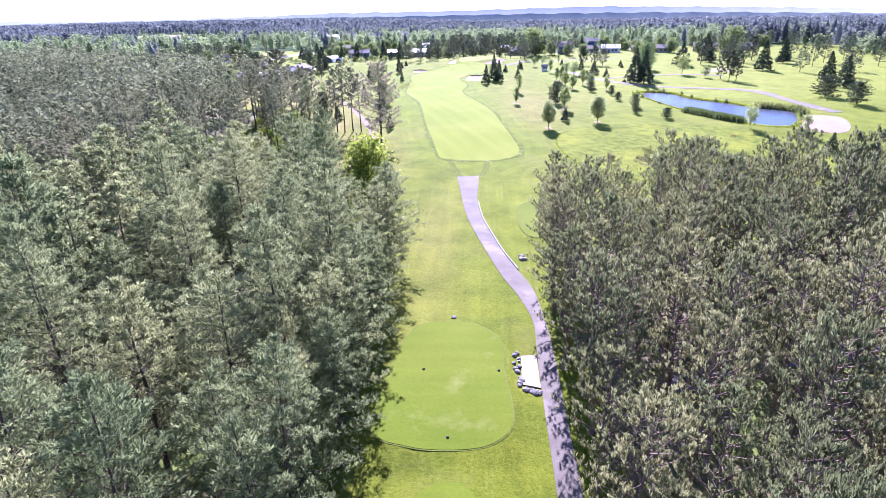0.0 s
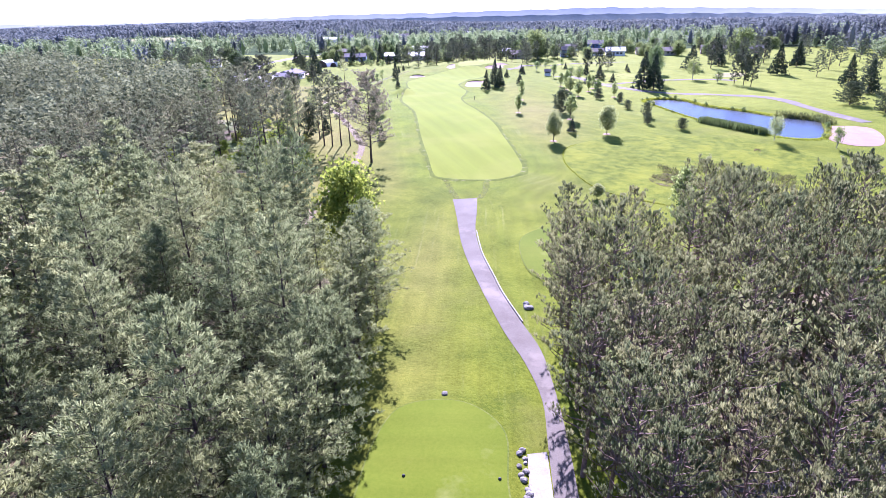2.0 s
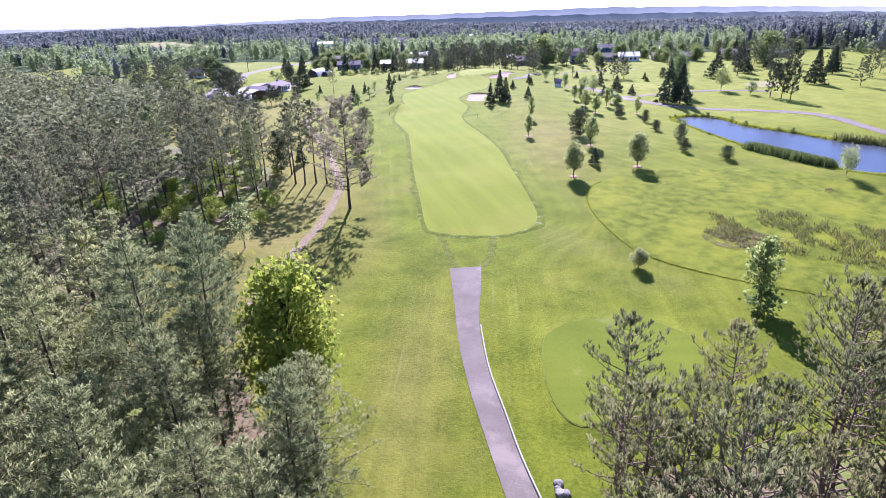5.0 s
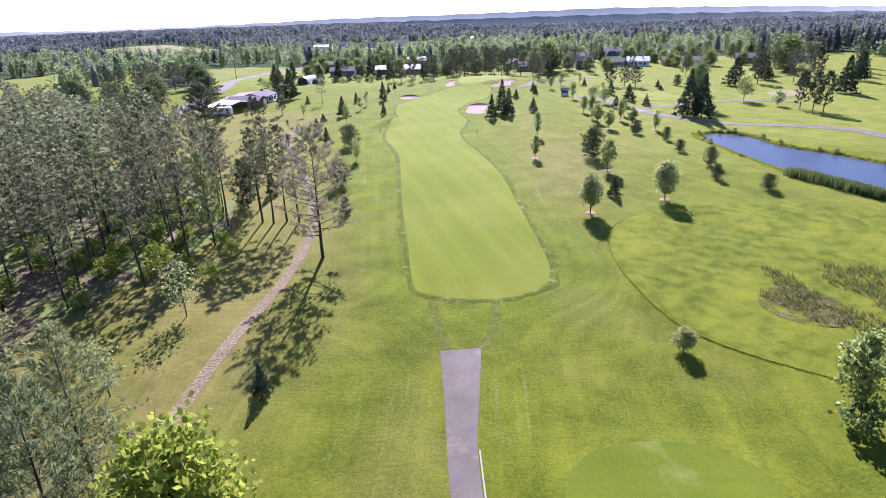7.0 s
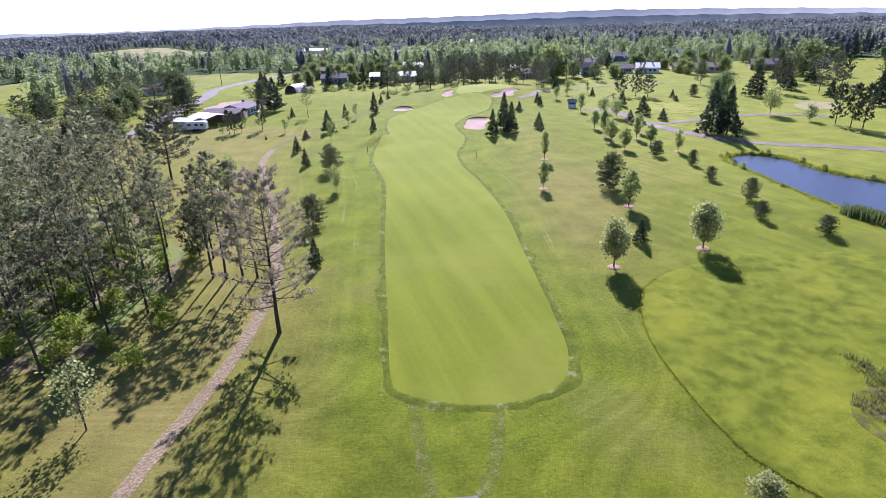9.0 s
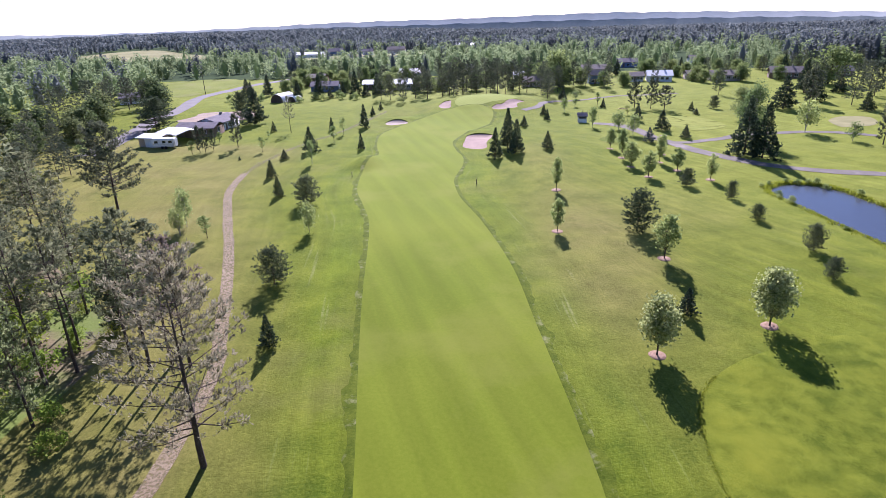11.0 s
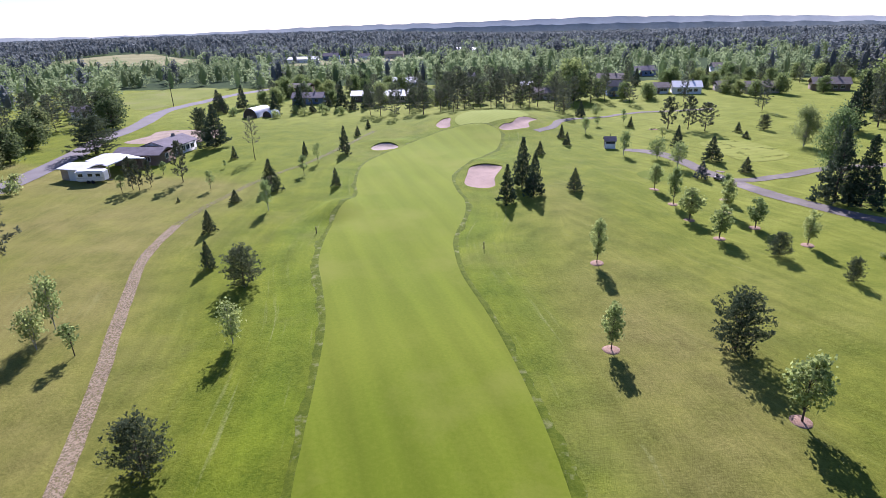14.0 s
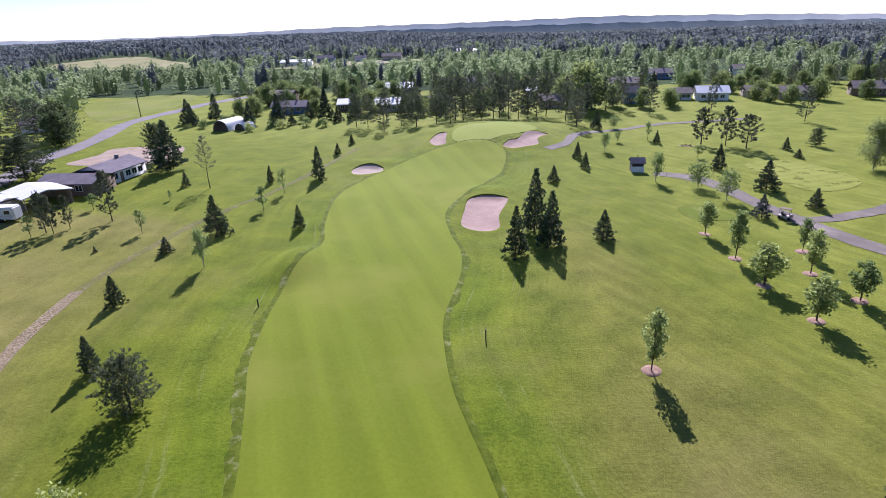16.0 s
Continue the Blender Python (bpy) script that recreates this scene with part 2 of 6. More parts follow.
M_WOODFLOOR = surface("woodland_floor", (0.045, 0.062, 0.040), (0.08, 0.105, 0.05), 0.02, 0.3, bump=0.4, spec=0.0, patch=(0.075, 0.105, 0.03), patch_scale=0.006, patch_at=(0.55, 0.68))
M_MEADOW = surface("meadow", (0.085, 0.105, 0.014), (0.175, 0.185, 0.038), 0.06, 1.0, bump=0.5, spec=0.04, sheen=0.2, grit=0.7, patch=(0.16, 0.145, 0.06), patch_scale=0.05, patch_at=(0.5, 0.7))
M_HAY = surface("dry_field", (0.17, 0.165, 0.07), (0.27, 0.245, 0.12), 0.015, 0.3, bump=0.3, spec=0.04)
M_ASPHALT = surface("worn_asphalt", (0.108, 0.089, 0.073), (0.160, 0.137, 0.115), 0.35, 9.0, bump=0.2, patch=(0.200, 0.168, 0.140), patch_scale=0.22, patch_at=(0.54, 0.66))
M_ROAD = surface("road_asphalt", (0.135, 0.118, 0.115), (0.19, 0.170, 0.165), 0.2, 6.0, bump=0.1)
M_CONCRETE = surface("concrete", (0.24, 0.215, 0.19), (0.33, 0.30, 0.27), 0.6, 8.0, bump=0.15)
M_DIRT = surface("dirt_track", (0.190, 0.142, 0.084), (0.285, 0.220, 0.138), 0.4, 4.0, bump=0.15, grit=0.6, contrast=0.35, holes=(4.5, 0.30, 0.58))
M_FAINT = surface("overgrown_track", (0.15, 0.130, 0.055), (0.23, 0.195, 0.095), 0.5, 5.0, bump=0.4, grit=0.7, holes=(1.6, 0.42, 0.66))
M_YARD = surface("bare_gravel_yard", (0.20, 0.145, 0.10), (0.33, 0.25, 0.185), 0.3, 5.0, bump=0.6)
M_SAND = surface("bunker_sand", (0.225, 0.150, 0.116), (0.31, 0.212, 0.168), 0.5, 5.0, bump=0.35, stripes=(0.7, 35, 0.02))
M_WASTE = surface("coarse_sand", (0.25, 0.160, 0.125), (0.33, 0.22, 0.175), 0.4, 4.0, bump=0.4)
M_SANDPALE = surface("pale_sand", (0.26, 0.195, 0.152), (0.34, 0.268, 0.218), 0.5, 5.0, bump=0.3)
M_MULCH = surface("wood_chip_mulch", (0.23, 0.135, 0.088), (0.37, 0.245, 0.175), 2.0, 14.0, bump=0.9)
M_ROCK = surface("field_stone", (0.12, 0.108, 0.10), (0.27, 0.25, 0.23), 1.2, 7.0, bump=0.6, per_object=0.25)
M_BARK_DARK = surface("pine_bark", (0.045, 0.032, 0.024), (0.105, 0.078, 0.060), 1.5, 9.0, bump=0.9)
M_BARK_RED = surface("red_pine_bark", (0.110, 0.072, 0.054), (0.25, 0.178, 0.145), 1.5, 9.0, bump=0.9)
M_BARK_PALE = surface("birch_bark", (0.20, 0.185, 0.165), (0.42, 0.40, 0.37), 2.0, 7.0, bump=0.4)
M_WHITEPINE = foliage("white_pine_needles", (0.145, 0.169, 0.070), (0.300, 0.332, 0.146), 0.56, 0.26, 0.02, 0.022)
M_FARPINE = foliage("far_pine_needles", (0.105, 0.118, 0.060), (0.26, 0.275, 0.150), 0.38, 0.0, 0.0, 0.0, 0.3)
M_REDPINE = foliage("red_pine_needles", (0.102, 0.110, 0.046), (0.272, 0.284, 0.124), 0.52, 0.22, 0.02, 0.02)
M_THINPINE = foliage("thin_pine_needles", (0.092, 0.102, 0.052), (0.245, 0.258, 0.140), 0.5, 0.22, 0.03, 0.02)
M_DARKPINE = foliage("dark_pine_needles", (0.048, 0.063, 0.038), (0.155, 0.170, 0.098), 0.34, 0.2, 0.06)
M_BUSHPINE = foliage("young_pine_needles", (0.048, 0.066, 0.036), (0.145, 0.172, 0.090), 0.34, 0.2, 0.04)
M_LONEPINE = foliage("greyish_pine_needles", (0.165, 0.152, 0.090), (0.365, 0.340, 0.210), 0.4, 0.15, 0.05)
M_DRYNEEDLE = foliage("dry_needles", (0.17, 0.13, 0.10), (0.32, 0.26, 0.20), 0.35, 0.15, 0.1)
M_SPRUCE = foliage("spruce_needles", (0.028, 0.046, 0.028), (0.075, 0.102, 0.055), 0.25, 0.2, 0.1)
M_BLUESPRUCE = foliage("blue_spruce_needles", (0.03, 0.05, 0.05), (0.085, 0.115, 0.12), 0.2, 0.2, 0.1)
M_MAPLE = foliage("maple_leaves", (0.13, 0.178, 0.052), (0.37, 0.43, 0.15), 0.58, 0.28, 0.1)
M_GARDEN = foliage("garden_tree_leaves", (0.100, 0.140, 0.044), (0.275, 0.33, 0.115), 0.5, 0.28, 0.05)
M_OAK = foliage("dark_broad_leaves", (0.065, 0.092, 0.034), (0.19, 0.225, 0.085), 0.5, 0.25, 0.1)
M_BRIGHTLEAF = foliage("young_leaves", (0.14, 0.21, 0.025), (0.32, 0.38, 0.06), 0.5, 0.15, 0.1)
M_COTTON = foliage("cottonwood_leaves", (0.10, 0.14, 0.045), (0.27, 0.33, 0.12), 0.5, 0.1, 0.1)
M_GREYLEAF = foliage("silvery_leaves", (0.15, 0.19, 0.060), (0.42, 0.47, 0.20), 0.55, 0.1, 0.1)
# far woods: a little distance haze is mixed into both foliage colours
M_WOODLEAF = foliage("hazed_woodland_leaves", (0.185, 0.240, 0.112), (0.30, 0.35, 0.172), 0.52, 0.0, 0.0, 0.0, 0.25)
M_WOODCONIFER = foliage("hazed_woodland_needles", (0.118, 0.130, 0.128), (0.185, 0.200, 0.190), 0.46, 0.0, 0.0, 0.0, 0.3)
M_REED = foliage("reed_blades", (0.09, 0.12, 0.035), (0.2, 0.225, 0.07), 0.35, 0.0, 0.1)
M_RUSH = foliage("rush_blades", (0.085, 0.088, 0.030), (0.190, 0.178, 0.070), 0.45, 0.0, 0.0)
M_TALLGRASS = foliage("tall_grass_blades", (0.125, 0.155, 0.012), (0.250, 0.270, 0.030), 0.6, 0.0, 0.0, 0.0, 0.3)
M_DRYGRASS = foliage("dry_seed_heads", (0.16, 0.122, 0.065), (0.30, 0.235, 0.14), 0.45, 0.0, 0.0)
M_ROOF_GREY = surface("asphalt_shingle", (0.105, 0.088, 0.10), (0.18, 0.155, 0.175), 0.6, 6.0, bump=0.4)
M_ROOF_BROWN = surface("brown_shingle", (0.15, 0.12, 0.105), (0.24, 0.20, 0.18), 0.6, 6.0, bump=0.4)
M_ROOF_WHITE = surface("white_metal_roof", (0.56, 0.55, 0.55), (0.68, 0.67, 0.66), 0.3, 5.0, rough=0.5, bump=0.05)
M_WALL_WHITE = surface("white_siding", (0.62, 0.61, 0.59), (0.76, 0.75, 0.73), 0.5, 6.0, rough=0.7, bump=0.1)
M_WALL_BLUE = surface("blue_siding", (0.10, 0.14, 0.24), (0.15, 0.20, 0.31), 0.5, 6.0, rough=0.7, bump=0.1)
M_WALL_TAN = surface("tan_siding", (0.33, 0.28, 0.23), (0.44, 0.38, 0.32), 0.5, 6.0, rough=0.7, bump=0.1)
M_WALL_BROWN = surface("brown_siding", (0.12, 0.085, 0.065), (0.20, 0.15, 0.12), 0.5, 6.0, rough=0.8, bump=0.2)
M_TRIM = surface("white_trim", (0.66, 0.66, 0.64), (0.76, 0.76, 0.74), 1.0, 8.0, rough=0.6, bump=0.05)
M_TIMBER = surface("weathered_timber", (0.20, 0.165, 0.13), (0.33, 0.28, 0.23), 1.0, 9.0, bump=0.4)
M_EDGING = surface("pale_edging", (0.30, 0.275, 0.245), (0.42, 0.39, 0.35), 1.0, 9.0, bump=0.3)
M_DARKMETAL = surface("dark_metal", (0.03, 0.03, 0.035), (0.07, 0.07, 0.075), 1.0, 9.0, rough=0.5, bump=0.05)
M_STEEL = surface("galvanised_steel", (0.5, 0.5, 0.5), (0.62, 0.62, 0.62), 1.0, 6.0, rough=0.45, metal=0.6, bump=0.1)
M_RUBBER = surface("black_rubber", (0.015, 0.015, 0.015), (0.03, 0.03, 0.03), 1.0, 9.0, bump=0.1)


def plain_glass():
    m = bpy.data.materials.new("window_glass")
    m.use_nodes = True
    b = m.node_tree.nodes["Principled BSDF"]
    b.inputs["Base Color"].default_value = (0.02, 0.025, 0.03, 1)
    b.inputs["Roughness"].default_value = 0.05
    return m


def pond_water():
    m = bpy.data.materials.new("pond_water")
    m.use_nodes = True
    n, l = m.node_tree.nodes, m.node_tree.links
    b = n["Principled BSDF"]
    b.inputs["Base Color"].default_value = (0.045, 0.052, 0.070, 1)
    b.inputs["Roughness"].default_value = 0.26
    b.inputs["IOR"].default_value = 1.33
    geo, tex, bp = n.new("ShaderNodeNewGeometry"), n.new("ShaderNodeTexNoise"), n.new("ShaderNodeBump")
    tex.inputs["Scale"].default_value, tex.inputs["Detail"].default_value = 2.5, 4
    bp.inputs["Strength"].default_value, bp.inputs["Distance"].default_value = 0.25, 0.05
    l.new(geo.outputs["Position"], tex.inputs["Vector"])
    l.new(tex.outputs["Fac"], bp.inputs["Height"])
    l.new(bp.outputs["Normal"], b.inputs["Normal"])
    return m


M_GLASS, M_WATER = plain_glass(), pond_water()

# ---- mesh helpers ----
rng = np.random.default_rng(7)


def mesh_np(name, verts, faces, material, smooth=False):
    """A mesh from arrays; faces is one (n, 3) or (n, 4) array, or a list of such arrays."""
    me = bpy.data.meshes.new(name)
    groups = faces if isinstance(faces, list) else [faces]
    groups = [np.asarray(g, dtype=np.int32) for g in groups if len(g)]
    v = np.asarray(verts, dtype=np.float32)
    me.vertices.add(len(v))
    me.vertices.foreach_set("co", v.ravel())
    loops = np.concatenate([g.ravel() for g in groups])
    sizes = np.concatenate([np.full(len(g), g.shape[1], dtype=np.int32) for g in groups])
    me.loops.add(len(loops))
    me.loops.foreach_set("vertex_index", loops)
    me.polygons.add(len(sizes))
    me.polygons.foreach_set("loop_start", np.concatenate([[0], np.cumsum(sizes)[:-1]]).astype(np.int32))
    me.update(calc_edges=True)
    if smooth:
        me.polygons.foreach_set("use_smooth", np.ones(len(sizes), dtype=bool))
    me.materials.append(material)
    return me


def thing(name, x, y, z, label, category, group="", turn=0.0):
    ob = new(name)
    ob.matrix_world = pose(x, y, z, 0, 0, turn)
    return tagged(ob, label, category, group)


def part(name, me, parent, label=""):
    ob = new(name, me)
    ob.parent = parent
    return tagged(ob, label)


def part_bm(name, bm, material, parent, label=""):
    me = bpy.data.meshes.new(name)
    bm.to_mesh(me)
    bm.free()
    me.materials.append(material)
    return part(name, me, parent, label)


def box_bm(x0, x1, y0, y1, z0, z1, bevel=0.0):
    bm = bmesh.new()
    bmesh.ops.create_cube(bm, size=1.0, matrix=Matrix.Translation(((x0 + x1) / 2, (y0 + y1) / 2, (z0 + z1) / 2)) @ Matrix.Diagonal((x1 - x0, y1 - y0, z1 - z0, 1)))
    if bevel:
        bmesh.ops.bevel(bm, geom=bm.edges[:], offset=bevel, segments=2, affect="EDGES")
    return bm


def cylinder_bm(x, y, z0, z1, r0, r1=None, sides=10):
    bm = bmesh.new()
    bmesh.ops.create_cone(bm, cap_ends=True, segments=sides, radius1=r0, radius2=r0 if r1 is None else r1, depth=z1 - z0, matrix=Matrix.Translation((x, y, (z0 + z1) / 2)))
    return bm


def smooth_line(points, closed=True, steps=5):
    """A Catmull-Rom curve through points."""
    p = np.array(points, dtype=float)
    n = len(p)
    out = []
    for i in range(n if closed else n - 1):
        a, b, c, d = (p[(i + k) % n] if closed else p[min(max(i + k, 0), n - 1)] for k in (-1, 0, 1, 2))
        for s in range(steps):
            t = s / steps
            out.append(0.5 * (2 * b + (c - a) * t + (2 * a - 5 * b + 4 * c - d) * t * t + (3 * b - a - 3 * c + d) * t ** 3))
    if not closed:
        out.append(p[-1])
    return np.array(out)


def inside(poly, x, y):
    hit = np.zeros(np.shape(x), dtype=bool)
    q = np.roll(poly, -1, axis=0)
    for (ax, ay), (bx, by) in zip(poly, q):
        if ay != by:
            hit ^= ((ay > y) != (by > y)) & (x < (bx - ax) * (y - ay) / (by - ay) + ax)
    return hit


def edge_distance(poly, x, y):
    best = np.full(np.shape(x), 1e9)
    q = np.roll(poly, -1, axis=0)
    for a, b in zip(poly, q):
        d = b - a
        t = np.clip(((x - a[0]) * d[0] + (y - a[1]) * d[1]) / max(d @ d, 1e-9), 0, 1)
        best = np.minimum(best, np.hypot(x - a[0] - t * d[0], y - a[1] - t * d[1]))
    return best


def grown(poly, by):
    """The outline moved outwards."""
    q = np.roll(poly, -1, axis=0) - np.roll(poly, 1, axis=0)
    area = np.sum(poly[:, 0] * np.roll(poly[:, 1], -1) - np.roll(poly[:, 0], -1) * poly[:, 1])
    nrm = np.stack([q[:, 1], -q[:, 0]], 1) * (1 if area > 0 else -1)
    nrm /= np.maximum(np.linalg.norm(nrm, axis=1, keepdims=True), 1e-9)
    return poly + nrm * (by[:, None] if isinstance(by, np.ndarray) else by)

# ---- outlines of the course, in metres ----
FAIRWAY = smooth_line([(-5.7, 131), (-7.7, 141.8), (-9.5, 151.5), (-11.8, 165), (-15.3, 188), (-18.5, 199), (-21.2, 207), (-22.7, 216), (-23.2, 225), (-22.6, 233), (-22.7, 239), (-24.6, 247), (-26.2, 260.5), (-24.1, 272), (-17, 288.2), (-10.8, 295.6), (-6.5, 297.8),
                       (0, 298.4), (4.4, 293.4), (4.8, 285.2), (2.9, 275.6), (-2.4, 263.6), (-5.7, 253), (-4.4, 242), (-2.5, 235), (-2.2, 226.5), (-3.4, 216.4), (-2.9, 210), (-1.5, 202.5), (1.9, 192), (4.8, 181), (6.8, 171), (8.5, 158.5), (10.9, 142.3), (11.5, 135), (9.6, 129.9), (2.8, 127.5), (-3.8, 128.7)])
TEE = smooth_line([(-5.0, 46.7), (-4.8, 53.3), (-4.5, 58.2), (-3.1, 62.3), (0.4, 63.6), (3.3, 62.7), (5.5, 59.6), (5.5, 54.5), (5.9, 50.6), (5.8, 47.5), (4.2, 45.6), (1.3, 44.9), (-2.1, 45.0)])
TEE_BACK = smooth_line([(-2.0, 32), (-2.2, 38), (0.1, 41.4), (1.4, 41.8), (2.6, 41.3), (4.0, 38), (3.8, 32), (1, 30)])
TEE_SIDE = smooth_line([(9.0, 99), (10.9, 102.7), (14.2, 104.3), (19.2, 104.6), (23.2, 102.5), (24.2, 98), (20.7, 92.2), (13.1, 87.9), (10.3, 88.2), (9.0, 92.7)])
TEE_FAR = smooth_line([(31.2, 252.2), (34.5, 254.6), (38.0, 251.0), (38.6, 247.0), (34.0, 246.8), (31.4, 249)])
GREEN = smooth_line([(-7.8, 302.4), (-6.9, 313), (-1.1, 318.6), (7.3, 322.4), (12.9, 315), (12.6, 308.6), (6.0, 302.4), (0.5, 298.2), (-4.8, 297.2)])
GREEN_FAR = smooth_line([(53.5, 282.3), (63.3, 284.6), (68, 276), (67.1, 266.6), (57.4, 261.6), (53.0, 272)])
BUNKERS = [
    smooth_line([(-2.9, 245.2), (-2.8, 253.0), (-2.2, 259.0), (0.7, 260.8), (4.2, 259.8), (4.3, 256.4), (2.9, 249.5), (2.8, 244.0), (0.0, 242.6)]),
    smooth_line([(-28.0, 280.9), (-27.0, 284.0), (-24.2, 285.0), (-21.6, 283.0), (-21.4, 279.6), (-24.5, 277.4), (-27.0, 278.2)]),
    smooth_line([(-13.3, 302.6), (-12.6, 307.4), (-11.4, 309.8), (-9.6, 309.0), (-9.3, 303.0), (-9.2, 299.0), (-11.6, 298.4)]),
    smooth_line([(4.4, 294.9), (5.9, 298.6), (7.9, 300.1), (10.3, 306.0), (13.1, 307.6), (15.7, 306.8), (12.9, 301.6), (12.6, 297.1), (8.2, 293.6), (5.7, 293.4)]),
]
WASTE_SAND = smooth_line([(80.5, 160.5), (84, 165), (88.5, 166.5), (93, 163.5), (91, 155.5), (86.5, 149), (80.5, 148.5), (77.5, 152)])
SAND_FAR = smooth_line([(95.5, 264), (97.5, 274), (104, 279), (110, 277), (107, 268), (101, 264)])
POND = smooth_line([(53.0, 208), (57.6, 212.8), (62.2, 212.3), (66.0, 207.5), (68.2, 198), (74.5, 190), (80.2, 181), (87.0, 175), (85.0, 167), (80.5, 158), (76, 152.3), (70, 153), (66, 160), (61, 170), (58, 178), (56, 187), (54.2, 198)])
NATIVE = smooth_line([(20.1, 135.6), (20.7, 145), (23.2, 150), (27.3, 153.4), (35.4, 156.8), (43.3, 158.5), (53, 157.3), (61, 152.5), (68.3, 144.8), (69, 129), (59, 114), (47.4, 108.6), (39.5, 111.3), (32.5, 114.5), (26.4, 118.8), (22.6, 124.4)])
PATH_L = [(-1.3, 117.0), (-0.2, 108), (0.6, 100.3), (1.8, 93.2), (3.2, 87), (4.2, 82.8), (6.0, 75.5), (7.7, 70), (8.8, 64.2), (8.7, 57.9), (8.6, 48), (8.6, 36), (8.6, 10)]
PATH_R = [(10.4, 10), (10.4, 36), (10.3, 48), (10.3, 59), (10.0, 66.5), (9.4, 72.2), (7.9, 77.4), (6.1, 83.9), (5.0, 89.2), (3.6, 95.9), (2.7, 103.5), (2.8, 111), (2.8, 117.7)]
CART_PATH = np.concatenate([smooth_line(PATH_L, False, 4)[::-1], smooth_line(PATH_R, False, 4)[::-1]])[::-1]
FOREST_WEST = np.array([(-5.2, 8), (-5.6, 60), (-6.4, 80), (-10, 86), (-17, 95), (-22, 97), (-30, 97), (-38, 103), (-45, 116), (-40, 128), (-35, 138), (-35, 152), (-41, 166), (-55, 176), (-78, 188), (-150, 235), (-220, 260), (-240, 100), (-160, 8)])
FOREST_EAST = np.array([(10.2, 8), (10.6, 60), (10.9, 75), (13, 82.5), (20, 86), (30, 87), (42, 87.5), (58, 85.5), (66, 72), (80, 58), (90, 8)])
POND_LEVEL = -0.75


# ---- the lie of the land ----
def ramp(a, b, v):
    t = np.clip((v - a) / (b - a), 0, 1)
    return t * t * (3 - 2 * t)


def knoll(x, y, cx, cy, rx, ry, height):
    d = ((x - cx) / rx) ** 2 + ((y - cy) / ry) ** 2
    return height * np.clip(1 - d, 0, None) ** 2


def base_land(x, y):
    x, y = np.asarray(x, dtype=float), np.asarray(y, dtype=float)
    z = -3.7 * (1 - ramp(85, 190, y))
    z = z + knoll(x, y, 2, 312, 34, 36, 3.2) + knoll(x, y, 18, 240, 16, 60, 1.4)
    z = z + knoll(x, y, -24.0, 230, 4.8, 9, 1.7) + knoll(x, y, -24.5, 287.5, 8, 5, 0.7) + knoll(x, y, 0.8, 264, 6, 5, 0.6)
    z = z - 12 * ramp(380, 1000, y) - 26 * ramp(900, 5000, np.hypot(x, y))
    z = z - 120 * ramp(4200, 5000, np.hypot(x, y))
    z = z - 24 * ramp(800, 2600, y) * ramp(-700, 200, x)
    z = z + 0.12 * np.sin(x * 0.21 + 0.6) * np.sin(y * 0.13) + 0.06 * np.sin(x * 0.6 + y * 0.35)
    return z


def near_box(poly, x, y, pad):
    return (x > poly[:, 0].min() - pad) & (x < poly[:, 0].max() + pad) & (y > poly[:, 1].min() - pad) & (y < poly[:, 1].max() + pad)


def land(x, y):
    """Height of the finished ground: tees raised, bunkers and the pond sunk."""
    x, y = np.atleast_1d(np.asarray(x, dtype=float)), np.atleast_1d(np.asarray(y, dtype=float))
    z = base_land(x, y)
    for poly, rise, soft in ((TEE, 0.35, 2.5), (TEE_BACK, 0.3, 2.5), (TEE_SIDE, 0.35, 2.0), (GREEN, 0.25, 3.0), (NATIVE, 0.12, 1.5)):
        k = near_box(poly, x, y, soft)
        if k.any():
            d = edge_distance(poly, x[k], y[k])
            z[k] += rise * np.where(inside(poly, x[k], y[k]), 1.0, 1 - ramp(0, soft, d))
    for poly in BUNKERS:
        k = near_box(poly, x, y, 0)
        if k.any():
            d = edge_distance(poly, x[k], y[k])
            z[k] -= 0.38 * ramp(0, 1.4, np.where(inside(poly, x[k], y[k]), d, 0))
    k = near_box(POND, x, y, 9)
    if k.any():
        d = edge_distance(POND, x[k], y[k])
        i = inside(POND, x[k], y[k])
        bank = POND_LEVEL + 0.25
        blend = np.where(i, 1.0, 1 - ramp(0, 9, d))
        z[k] = z[k] * (1 - blend) + bank * blend - np.where(i, 1.6 * ramp(0, 2.5, d), 0)
    return z


def land_at(x, y):
    return float(land(x, y)[0])


def hummocks(x, y):
    """Uneven tussocks of the meadow, fading out at its edge."""
    lump = np.array([noise.noise(Vector((a * 1.5, b * 1.5, 2.3))) + 0.6 * noise.noise(Vector((a * 0.35, b * 0.35, 5.1))) for a, b in zip(x, y)])
    return (0.6 + lump) * ramp(0, 1.0, np.where(inside(NATIVE, x, y), edge_distance(NATIVE, x, y), 0))


